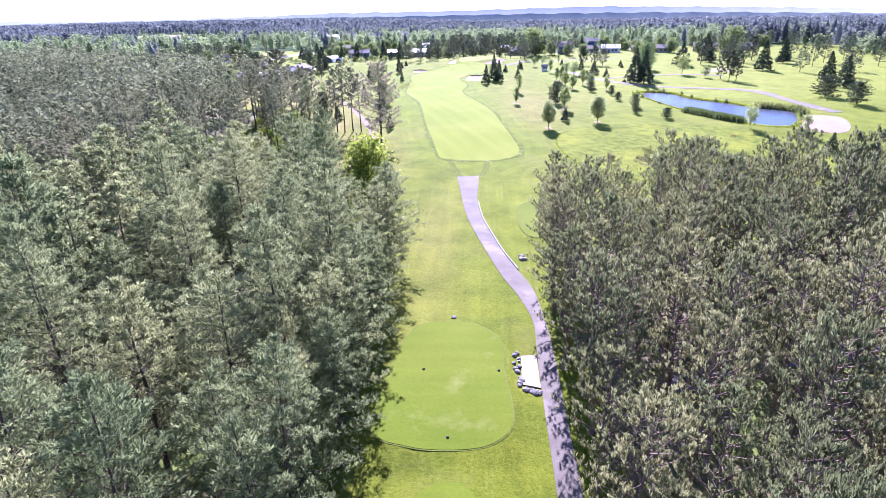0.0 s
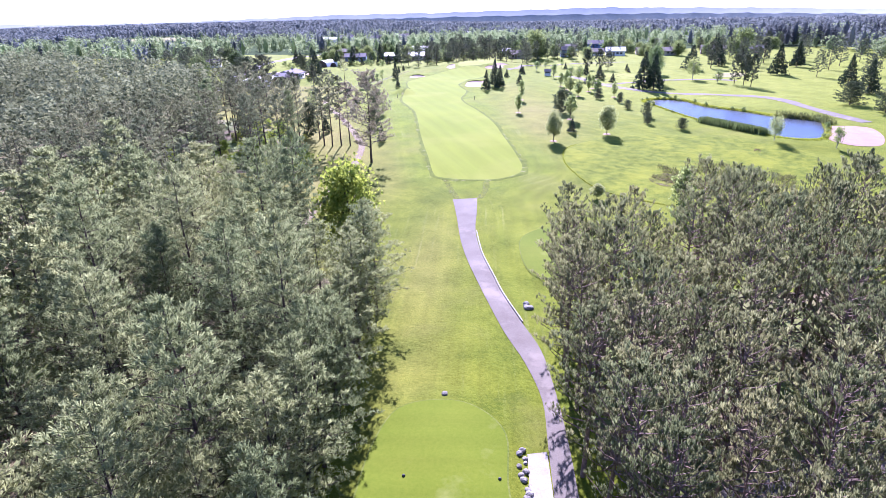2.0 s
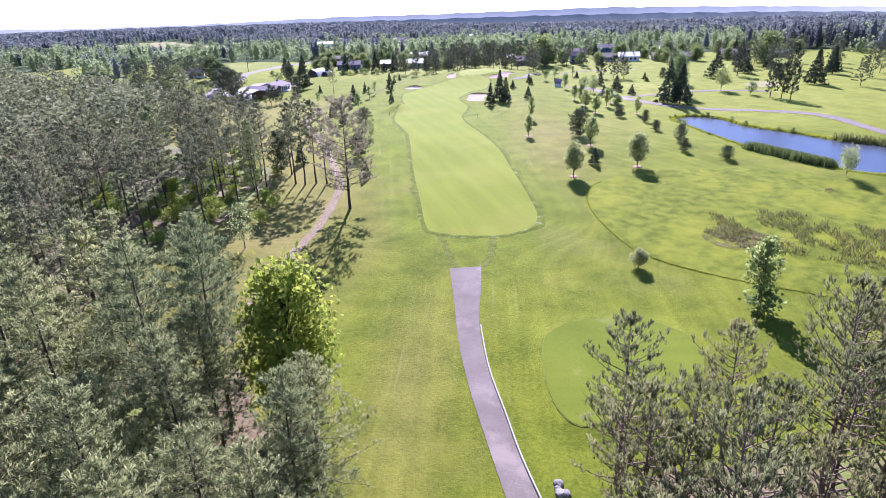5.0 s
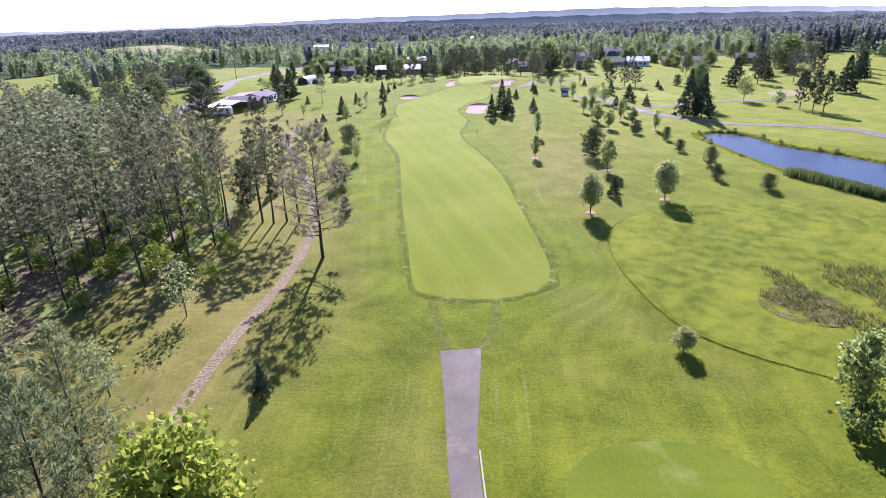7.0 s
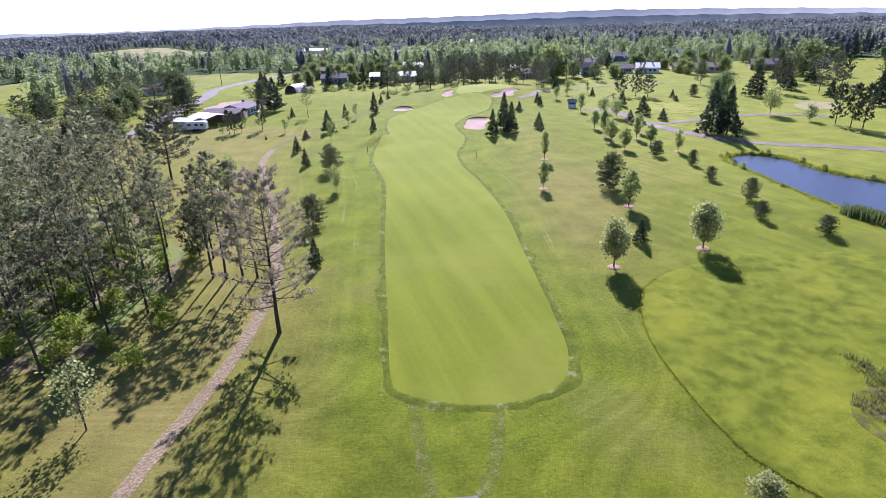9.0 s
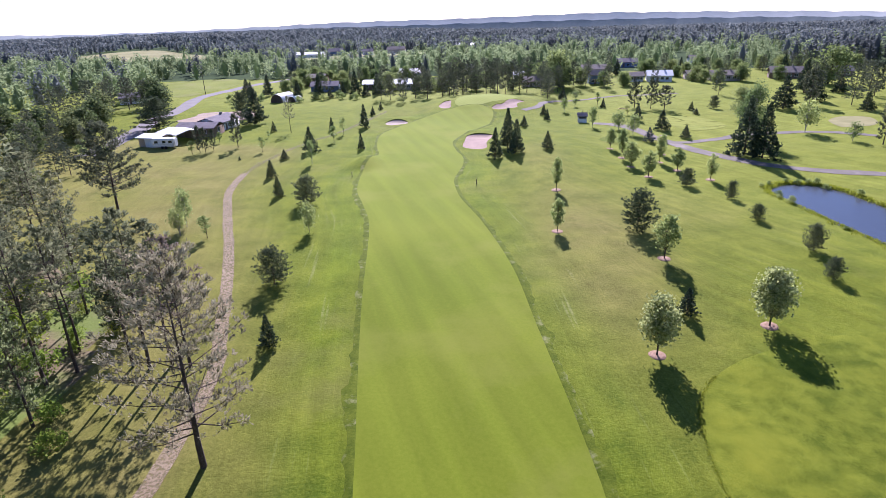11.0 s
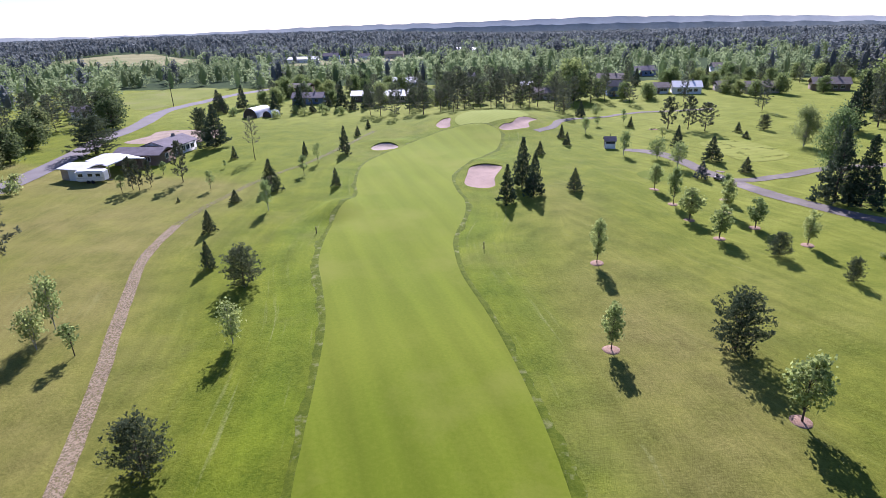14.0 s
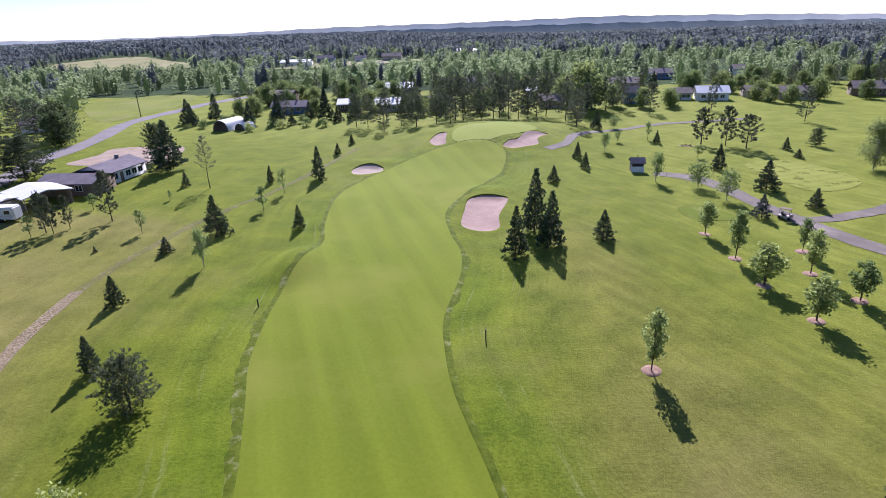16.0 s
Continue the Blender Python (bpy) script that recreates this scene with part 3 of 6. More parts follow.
def sheet(name, poly, material, lift, cell, label, category, kind="structure", flat=None, relief=0.0):
    """A surface laid on the ground inside an outline."""
    from_x, to_x, from_y, to_y = poly[:, 0].min(), poly[:, 0].max(), poly[:, 1].min(), poly[:, 1].max()
    gx, gy = np.meshgrid(np.arange(from_x, to_x, cell), np.arange(from_y, to_y, cell))
    gx, gy = gx.ravel(), gy.ravel()
    ok = inside(poly, gx, gy) & (edge_distance(poly, gx, gy) > cell * 0.4)
    pts = np.concatenate([poly, np.stack([gx[ok], gy[ok]], 1)])
    n = len(poly)
    out = cdt([Vector(p) for p in pts], [], [list(range(n))], 1, 1e-4)
    v = np.array([(p.x, p.y) for p in out[0]])
    z = (land(v[:, 0], v[:, 1]) if flat is None else np.full(len(v), flat)) + lift
    if relief:
        z = z + relief * hummocks(v[:, 0], v[:, 1])
    me = mesh_np(name, np.column_stack([v, z]), np.array([f for f in out[2] if len(f) == 3]), material, True)
    return tagged(new(name, me), label, category, "", kind)


def ribbon_outline(line, width, wobble=0.0, seed=1, steps=5):
    c = smooth_line(line, False, steps)
    d = np.gradient(c, axis=0)
    nrm = np.stack([-d[:, 1], d[:, 0]], 1) / np.linalg.norm(d, axis=1, keepdims=True)
    r = np.random.default_rng(seed)
    w = lambda: (width / 2 + wobble * r.uniform(-1, 1, len(c)))[:, None]
    return np.concatenate([c + nrm * w(), (c - nrm * w())[::-1]])


from mathutils.geometry import delaunay_2d_cdt as cdt


# ---- ground: one sheet to the horizon ----
def spread(dense_from, dense_to, step, far, grow=1.22):
    mid = list(np.arange(dense_from, dense_to + step / 2, step))
    lo, hi, s = [mid[0]], [mid[-1]], step
    while hi[-1] < far:
        s *= grow
        hi.append(hi[-1] + s)
    s = step
    while lo[-1] > -far:
        s *= grow
        lo.append(lo[-1] - s)
    return np.array(lo[:0:-1] + mid + hi[1:])


def build_ground():
    xs, ys = spread(-130, 100, 1.25, 4700), spread(20, 400, 1.25, 4700)
    ys = ys[ys > -400]
    gx, gy = np.meshgrid(xs, ys)
    z = land(gx.ravel(), gy.ravel())
    for poly in BUNKERS:
        k = inside(poly, gx.ravel(), gy.ravel())
        z[k] -= 0.45
    nx, ny = len(xs), len(ys)
    i = np.arange(nx * ny).reshape(ny, nx)
    f = np.stack([i[:-1, :-1], i[:-1, 1:], i[1:, 1:], i[1:, :-1]], -1).reshape(-1, 4)
    me = mesh_np("ground", np.column_stack([gx.ravel(), gy.ravel(), z]), f, M_ROUGH, True)
    me.materials.append(M_LITTER)
    me.materials.append(M_WOODFLOOR)
    cx, cy = gx.ravel()[f].mean(1), gy.ravel()[f].mean(1)
    slot = np.zeros(len(f), dtype=np.int32)
    for wood in (FOREST_WEST, FOREST_EAST):
        slot[inside(wood, cx, cy) & (edge_distance(wood, cx, cy) > 2.5 + np.sin(cy * 0.5) + np.sin(cx * 0.7))] = 1
    slot[(cy > 430) | (cx < -260) | (cx > 230)] = 2
    me.polygons.foreach_set("material_index", slot)
    x, y = gx.ravel(), gy.ravel()
    near = (np.abs(x) < 140) & (y > 15) & (y < 400)
    d = np.full(len(x), 60.0)
    d[near] = np.where(inside(FAIRWAY, x[near], y[near]), -1, 1) * edge_distance(FAIRWAY, x[near], y[near])
    slope = ramp(7, 16, d) * (x > 0) * ramp(120, 150, y)
    west = np.clip((-11 - 26 * np.clip((y - 145) / 67, 0, 1) - 170 * np.clip((y - 246) / 50, 0, 1) - x) / 17, 0, 0.8)
    bare = [(18.5, 184, 9, 30, 0.85), (-3.5, 84, 4.5, 26, 0.48), (36, 196, 9, 14, 0.3), (14, 232, 6, 14, 0.35), (-13, 126, 4, 12, 0.3)]
    east = sum(k * np.exp(-((x - cx2) / rx) ** 2 - ((y - cy2) / ry) ** 2) for cx2, cy2, rx, ry, k in bare)
    open_end = 1 - ramp(112, 134, y)
    fields = (("across", (1 - slope) * ((1 - open_end) * d + open_end * x) + slope * (0.832 * x + 0.555 * y)), ("along", (1 - slope) * y + slope * (0.832 * y - 0.555 * x)), ("lush", 1 - ramp(3.5, 9, d)), ("dry", np.clip(west + east, 0, 0.85)), ("slope", slope), ("pale", np.maximum(ramp(20, 46, x) * ramp(168, 222, y), ramp(300, 345, y)) * 0.8))
    for name, values in fields:
        me.attributes.new(name, "FLOAT", "POINT").data.foreach_set("value", values.astype(np.float32))
    tagged(new("ground", me), "mown green rough grass with drier brown patches", "ground", "", "structure")


build_ground()
sheet("fairway", FAIRWAY, M_FAIRWAY, 0.06, 1.4, "closely mown bright green golf fairway with faint stripes", "fairway")


def band(name, outline, rows, material, label, category):
    """A strip that follows an outline; rows give offset outwards (one or one each) and height over the ground."""
    rings = []
    for out, up in rows:
        q = grown(outline, out)
        rings.append(np.column_stack([q, land(q[:, 0], q[:, 1]) + up]))
    n = len(outline)
    i = np.arange(n)
    f = np.concatenate([np.stack([i + n * k, (i + 1) % n + n * k, (i + 1) % n + n * (k + 1), i + n * (k + 1)], 1) for k in range(len(rings) - 1)])
    tagged(new(name, mesh_np(name, np.concatenate(rings), f, material, True)), label, category, "", "structure")


def resampled(outline, step):
    """The outline with points at even steps."""
    q = np.vstack([outline, outline[:1]])
    s = np.concatenate([[0], np.cumsum(np.hypot(*np.diff(q, axis=0).T))])
    t = np.arange(0, s[-1] - step / 2, step)
    return np.column_stack([np.interp(t, s, q[:, 0]), np.interp(t, s, q[:, 1])])


rim = resampled(FAIRWAY, 0.8)
ragged = np.array([noise.noise(Vector((x * 0.22, y * 0.22, 1.7))) + 0.6 * noise.noise(Vector((x * 0.9, y * 0.9, 4.2))) for x, y in rim])
band("fairway_edge", rim, ((-0.12, 0.03), (-0.05, 0.068), (0.22 + 0.2 * np.clip(ragged + 0.3, 0, 1), 0.065), (0.55 + 0.9 * np.clip(ragged + 0.25, 0.05, 1.2), 0.005)), M_COLLAR, "scuffed dry grass band round the fairway", "grass edge")
sheet("tee_box", TEE, M_TEE, 0.04, 1.2, "smooth mown golf tee between two woods", "tee box")
sheet("tee_edge", grown(TEE, 0.13), M_EDGE, 0.015, 1.2, "darker worn grass edge round the tee", "grass edge")
sheet("tee_box", TEE_BACK, M_TEE, 0.04, 1.2, "small mown back tee", "tee box")
sheet("tee_box", TEE_SIDE, M_TEE, 0.04, 1.2, "mown side tee beside the cart path", "tee box")
sheet("tee_edge", grown(TEE_SIDE, 0.10), M_EDGE, 0.015, 1.2, "thin worn grass edge round the side tee", "grass edge")
sheet("tee_box", TEE_FAR, M_TEE, 0.04, 1.2, "small mown tee beside the winding path", "tee box")
sheet("putting_green", GREEN, M_GREEN, 0.05, 1.5, "pale smooth putting green on a low rise", "putting green")
sheet("putting_green", GREEN_FAR, M_PRACTICE, 0.05, 1.5, "pale practice green beyond the winding path", "putting green")
sheet("native_grass_area", NATIVE, M_NATIVE, 0.04, 0.4, "unmown yellow-green meadow with brown seed heads", "meadow", relief=0.05)
M_WEEDS = surface("dry_weeds", (0.085, 0.078, 0.030), (0.170, 0.146, 0.062), 0.6, 4.0, bump=0.9, grit=0.8, contrast=0.2, spec=0.04, holes=(0.55, 0.42, 0.62))
sheet("weed_patch", smooth_line([(33.6, 126), (35.0, 129.5), (38, 130.8), (41.5, 128.6), (42.6, 124.5), (40, 122.0), (35.8, 122.6)]), M_WEEDS, 0.11, 0.6, "bare brown patch of dry weeds in the meadow", "weeds", relief=0.05)
for outline, sand, words in zip(BUNKERS, (M_SAND, M_SANDPALE, M_SAND, M_SAND), ("pinkish sand bunker beside the spruces", "pale oval sand bunker beside the fairway", "small pinkish sand bunker beside the green", "curved pinkish sand bunker in front of the green")):
    sheet("sand_bunker", outline, sand, 0.03, 0.7, words, "sand bunker")


def bunker_rim(outline):
    rings = []
    for out, up in ((-0.05, -0.10), (-0.02, 0.09), (0.25, 0.12), (0.9, 0.06), (2.0, 0.015)):
        r = grown(outline, out)
        rings.append(np.column_stack([r, base_land(r[:, 0], r[:, 1]) + up + (0.06 if out < 0.5 else 0) * (r[:, 1] > outline[:, 1].mean())]))
    n = len(outline)
    i = np.arange(n)
    f = np.concatenate([np.stack([i + n * k, (i + 1) % n + n * k, (i + 1) % n + n * (k + 1), i + n * (k + 1)], 1) for k in range(len(rings) - 1)])
    me = mesh_np("bunker_lip", np.concatenate(rings), f, M_ROUGH, True)
    tagged(new("bunker_lip", me), "grass lip round a sand bunker", "grass edge", "", "structure")


for outline in BUNKERS:
    bunker_rim(outline)
sheet("sand_area", WASTE_SAND, M_WASTE, 0.05, 1.5, "pinkish sand area at the end of the pond", "sand area")
sheet("sand_area", SAND_FAR, M_HAY, 0.05, 2.0, "pale sand area beside a far cart path", "sand area")
sheet("pond_water", POND, M_WATER, 0.0, 4.0, "deep blue pond water with small ripples", "pond", flat=POND_LEVEL)
sheet("cart_path", CART_PATH, M_ASPHALT, 0.05, 1.0, "worn grey asphalt cart path ending in a wide patch", "cart path")
sheet("ball_washer_pad", smooth_line([(7.0, 53.2), (8.58, 53.0), (8.58, 58.0), (7.1, 57.6)], True, 1), M_CONCRETE, 0.10, 0.6, "pale concrete pad beside the tee", "concrete pad")
WINDING = ribbon_outline([(33.5, 275.5), (38, 273.5), (41.5, 268.5), (43.6, 261.5), (44.8, 255), (47, 247.8), (49, 241.5), (51.0, 236.5), (54.2, 231.5), (60, 224.5), (70.5, 218.5), (79, 216), (87, 212), (91.6, 203), (92.7, 186), (96, 170)], 3.4, 0.12, 3)
sheet("cart_path", WINDING, M_ASPHALT, 0.05, 1.6, "winding grey asphalt cart path past the pond", "cart path")
BRANCH = ribbon_outline([(46.6, 247.5), (51, 247.6), (56, 249), (61.5, 251.4), (68.3, 255.0), (78.5, 258), (88.8, 257), (97, 251)], 2.6, 0.1, 4)
sheet("cart_path", BRANCH, M_ASPHALT, 0.062, 1.6, "side branch of the grey cart path", "cart path")
APPROACH = ribbon_outline([(14.5, 294.0), (19.0, 299.5), (22.0, 308), (25.3, 313.6), (30.6, 319.5), (38.8, 323.8), (46, 328), (54, 331), (75, 336)], 2.3, 0.1, 5)
sheet("cart_path", APPROACH, M_ASPHALT, 0.06, 1.6, "grey cart path curving behind the green", "cart path")
TRACK = ribbon_outline([(-24, 99), (-23.7, 116.6), (-23.1, 124.8), (-22.3, 132), (-22.5, 141), (-23.2, 150), (-25.2, 156), (-28.3, 164.6), (-33.5, 178), (-41, 195), (-46.2, 208), (-48.8, 222)], 1.5, 0.07, 6, 8)
sheet("dirt_track", TRACK, M_DIRT, 0.035, 1.6, "rutted brown dirt track through the rough", "dirt track")
FAINT_TRACK = ribbon_outline([(-48.8, 222), (-48.3, 232), (-46.6, 243), (-45.5, 249), (-42.5, 258), (-38.5, 268), (-34.6, 287), (-31.5, 304)], 1.4, 0.08, 7, 8)
sheet("dirt_track", FAINT_TRACK, M_FAINT, 0.03, 1.6, "faint overgrown end of the dirt track", "dirt track")
for k, line in enumerate(([(-0.5, 117.4), (-1.6, 121), (-2.5, 125), (-3.4, 128.2)], [(3.1, 117.6), (4.1, 121), (4.4, 125), (4.2, 127.6)])):
    sheet("worn_strip", ribbon_outline(line, 1.1, 0.16, 20 + k, 9), M_WORN, 0.018, 0.8, "pale scuffed wheel track in the grass", "grass edge")
ROAD = ribbon_outline([(-97, 240), (-103.5, 276), (-109, 293), (-110.5, 310), (-113.5, 324), (-119.5, 347), (-119.5, 364), (-117, 380), (-112, 402), (-96, 440)], 6.0, 0.1, 8)
sheet("road", ROAD, M_ROAD, 0.05, 3.0, "grey asphalt road past the houses", "road")
sheet("driveway", smooth_line([(-100, 291), (-98, 300), (-99, 308), (-90, 309.5), (-80, 309), (-76, 298), (-80, 288), (-90, 288)]), M_YARD, 0.04, 3.0, "bare pinkish gravel yard behind the ranch house", "driveway")
sheet("meadow", smooth_line([(-170, 402), (-160, 430), (-138, 432), (-124, 400), (-126, 366), (-135, 356)]), M_MEADOW, 0.06, 5.0, "small grassy field beyond the road", "meadow")
sheet("meadow", smooth_line([(-280, 372), (-255, 392), (-200, 345), (-195, 318), (-232, 312)]), M_MEADOW, 0.06, 6.0, "pale green field beyond the pine wood", "meadow")
sheet("dry_field", smooth_line([(-560, 870), (-600, 1030), (-560, 1100), (-390, 900), (-345, 860), (-280, 690), (-430, 750)]), M_HAY, 0.3, 25.0, "pale dry field before a far pine wood", "field")
sheet("meadow", smooth_line([(-175, 640), (-160, 760), (-60, 790), (10, 900), (40, 830), (-70, 720), (-120, 650)]), M_HAY, 0.3, 20.0, "pale cleared ground round far houses", "field")


def path_edging():
    """A low pale rail along one side of the cart path."""
    c = smooth_line([(8.0, 77.5), (6.2, 84.0), (5.1, 89.3), (3.7, 96.0), (2.85, 103.3)], False, 8)
    d = np.gradient(c, axis=0)
    nrm = np.stack([-d[:, 1], d[:, 0]], 1) / np.linalg.norm(d, axis=1, keepdims=True)
    z = land(c[:, 0], c[:, 1])
    prof = ((-0.07, 0.0), (-0.06, 0.17), (0.06, 0.17), (0.07, 0.0))
    v = np.concatenate([np.column_stack([c + nrm * a, z + b]) for a, b in prof])
    n = len(c)
    i = np.arange(n - 1)
    f = np.concatenate([np.stack([i + n * k, i + 1 + n * k, i + 1 + n * (k + 1), i + n * (k + 1)], 1) for k in range(3)])
    tagged(new("path_edging", mesh_np("path_edging", v, f, M_EDGING)), "low pale edging along the cart path", "path edging", "", "structure")


path_edging()


# ---- trees ----
def tube(path, radii, sides=5):
    """A tapered round stem along a path."""
    path, radii = np.asarray(path, dtype=float), np.asarray(radii, dtype=float)
    d = np.gradient(path, axis=0)
    d /= np.maximum(np.linalg.norm(d, axis=1, keepdims=True), 1e-9)
    ref = np.where(np.abs(d[:, 2:3]) > 0.9, [[1.0, 0, 0]], [[0, 0, 1.0]])
    u = np.cross(d, ref)
    u /= np.maximum(np.linalg.norm(u, axis=1, keepdims=True), 1e-9)
    w = np.cross(d, u)
    a = np.arange(sides) * 2 * math.pi / sides
    ring = path[:, None] + radii[:, None, None] * (np.cos(a)[None, :, None] * u[:, None] + np.sin(a)[None, :, None] * w[:, None])
    n = len(path)
    i = np.arange(n * sides).reshape(n, sides)
    j = np.roll(i, -1, axis=1)
    return ring.reshape(-1, 3), np.stack([i[:-1], j[:-1], j[1:], i[1:]], -1).reshape(-1, 4)


def joined(pieces):
    v, f, base = [], [], 0
    for pv, pf in pieces:
        v.append(pv)
        f.append(pf + base)
        base += len(pv)
    return np.concatenate(v), np.concatenate(f)


def units(a):
    return a / np.maximum(np.linalg.norm(a, axis=-1, keepdims=True), 1e-9)


def sprigs(r, p, d, length, width, spread_by):
    """Small flaring blades: from each point p along d, jittered."""
    n = len(p)
    d = units(d + r.normal(0, spread_by, (n, 3)))
    side = units(np.cross(d, r.normal(0, 1, (n, 3))))
    ln = (length * r.uniform(0.65, 1.3, n))[:, None]
    wd = (width * r.uniform(0.6, 1.3, n))[:, None]
    tip = p + d * ln
    v = np.stack([p, tip - side * wd / 2, tip + side * wd / 2], 1).reshape(-1, 3)
    return v, np.arange(3 * n).reshape(-1, 3)


def brushes(r, p, d, length, width, blades, cone):
    """Needle brushes: from each point a bundle of blades round d, all of one bundle joined at its root."""
    n = len(p)
    d = units(d)
    dirs = units(d[:, None] + r.normal(0, cone, (n, blades, 3)))
    side = units(np.cross(dirs, r.normal(0, 1, (n, blades, 3))))
    ln = (length * r.uniform(0.7, 1.3, n))[:, None, None] * r.uniform(0.75, 1.15, (n, blades, 1))
    wd = (width * r.uniform(0.75, 1.25, n))[:, None, None]
    tip = p[:, None] + dirs * ln
    v = np.concatenate([p[:, None], np.stack([tip - side * wd / 2, tip + side * wd / 2], 2).reshape(n, 2 * blades, 3)], 1)
    i = (np.arange(n) * (2 * blades + 1))[:, None]
    k = np.arange(blades)[None]
    f = np.stack([np.broadcast_to(i, (n, blades)), i + 1 + 2 * k, i + 2 + 2 * k], -1)
    return v.reshape(-1, 3), f.reshape(-1, 3)


def leaves(r, p, size, up=0.5):
    """Small leaf quads at points p, tilted at random."""
    n = len(p)
    nrm = units(r.normal(0, 1, (n, 3)) + [0, 0, up])
    a = units(np.cross(nrm, r.normal(0, 1, (n, 3))))
    b = np.cross(nrm, a)
    s = (size * r.uniform(0.6, 1.35, n))[:, None]
    v = np.stack([p - a * s * 0.6, p - b * s * 0.42, p + a * s * 0.6, p + b * s * 0.42], 1).reshape(-1, 3)
    return v, np.arange(4 * n).reshape(-1, 4)


def conifer_meshes(seed, height, radius, bare, branches, tufts, blades, length, width, profile, lift, bark, needles, spread_by=0.55, trunk_r=0.2, droop=0.0, inner=0.3, clump=0.16, vary=(0.7, 1.15), taper=0.0, brush=None, limb=0.045):
    """A conifer: bent trunk with limbs, and needle tufts along the outer limbs. brush: (cone, upright, whorled) for tufts that stand as bundles on limbs in whorls."""
    r = np.random.default_rng(seed)
    zs = np.linspace(0, height, 9)
    bend = np.cumsum(r.normal(0, 0.045, (9, 2)), axis=0) * height / 14
    axis = np.column_stack([bend - bend[0], zs])
    stems = [tube(axis, 0.015 + trunk_r * (1 - np.linspace(0, 1, 9)) ** 1.35, 6)]
    pts, dirs, lens = [], [], []
    for k in range(branches):
        u = ((k + r.uniform(0, 1)) / branches) ** 0.85
        if brush and brush[2]:
            u = ((k // 5 + r.uniform(-0.09, 0.09) + 0.5) / math.ceil(branches / 5)) ** 0.9
        z = height * (bare + (0.97 - bare) * u)
        az = k * 2.399 + r.normal(0, 0.35) if not (brush and brush[2]) else (k % 5) * 1.2566 + (k // 5) * 0.7 + r.normal(0, 0.2)
        ln = radius * profile(u) * r.uniform(*vary)
        root = np.array([np.interp(z, zs, axis[:, 0]), np.interp(z, zs, axis[:, 1]), z])
        out = np.array([math.cos(az), math.sin(az), 0])
        rise = lift(u) + r.normal(0, 0.08)
        s = np.linspace(0, 1, 5)[:, None]
        path = root + out * ln * s + np.array([0, 0, 1]) * ln * (rise * s + (0.22 - droop) * s ** 2)
        stems.append(tube(path[::2], np.linspace(limb * (1.2 - u), 0.012, 3) * max(0.7, height / 14), 3))
        m = max(3, int(tufts * (0.45 + 0.55 * ln / radius)))
        t = r.uniform(inner, 1.0, m) ** 0.8
        at = np.stack([np.interp(t, s[:, 0], path[:, c]) for c in range(3)], 1)
        lat = np.cross(out, [0, 0, 1])
        at += lat * (r.uniform(-1, 1, m) * ln * 0.42 * (1.15 - t))[:, None] + r.normal(0, 0.08, (m, 3))
        dd = out * 0.75 + np.array([0, 0, 0.65 - 0.9 * droop]) + lat * r.normal(0, 0.3, (m, 1))
        if brush:
            pts.append(at)
            dirs.append(dd * (1 - brush[1]) + np.array([0, 0, 1.0]) * brush[1])
            lens.append(np.full(m, 1 - taper * u))
            continue
        pts.append(np.repeat(at, blades, 0))
        lens.append(np.full(m * blades, 1 - taper * u))
        dirs.append(np.repeat(dd, blades, 0))
    top = axis[-1] - [0, 0, 0.25]
    pts.append(np.repeat(top[None], 14, 0) - np.column_stack([np.zeros((14, 2)), r.uniform(0, 0.7, 14)]))
    dirs.append(np.column_stack([r.normal(0, 0.5, (14, 2)), np.ones(14)]))
    lens.append(np.full(14, 1 - taper * 0.6))
    size = np.concatenate(lens)
    p = np.concatenate(pts)
    p = p + r.normal(0, clump, p.shape) * np.array([1, 1, 0.6]) * size[:, None]
    if brush:
        cv, cf = brushes(r, p, np.concatenate(dirs), length * size, width * size, blades, brush[0])
    else:
        cv, cf = sprigs(r, p, np.concatenate(dirs), length * size, width * size, spread_by)
    sv, sf = joined(stems)
    return mesh_np("trunk", sv, sf, bark, True), mesh_np("crown", cv, cf, needles)


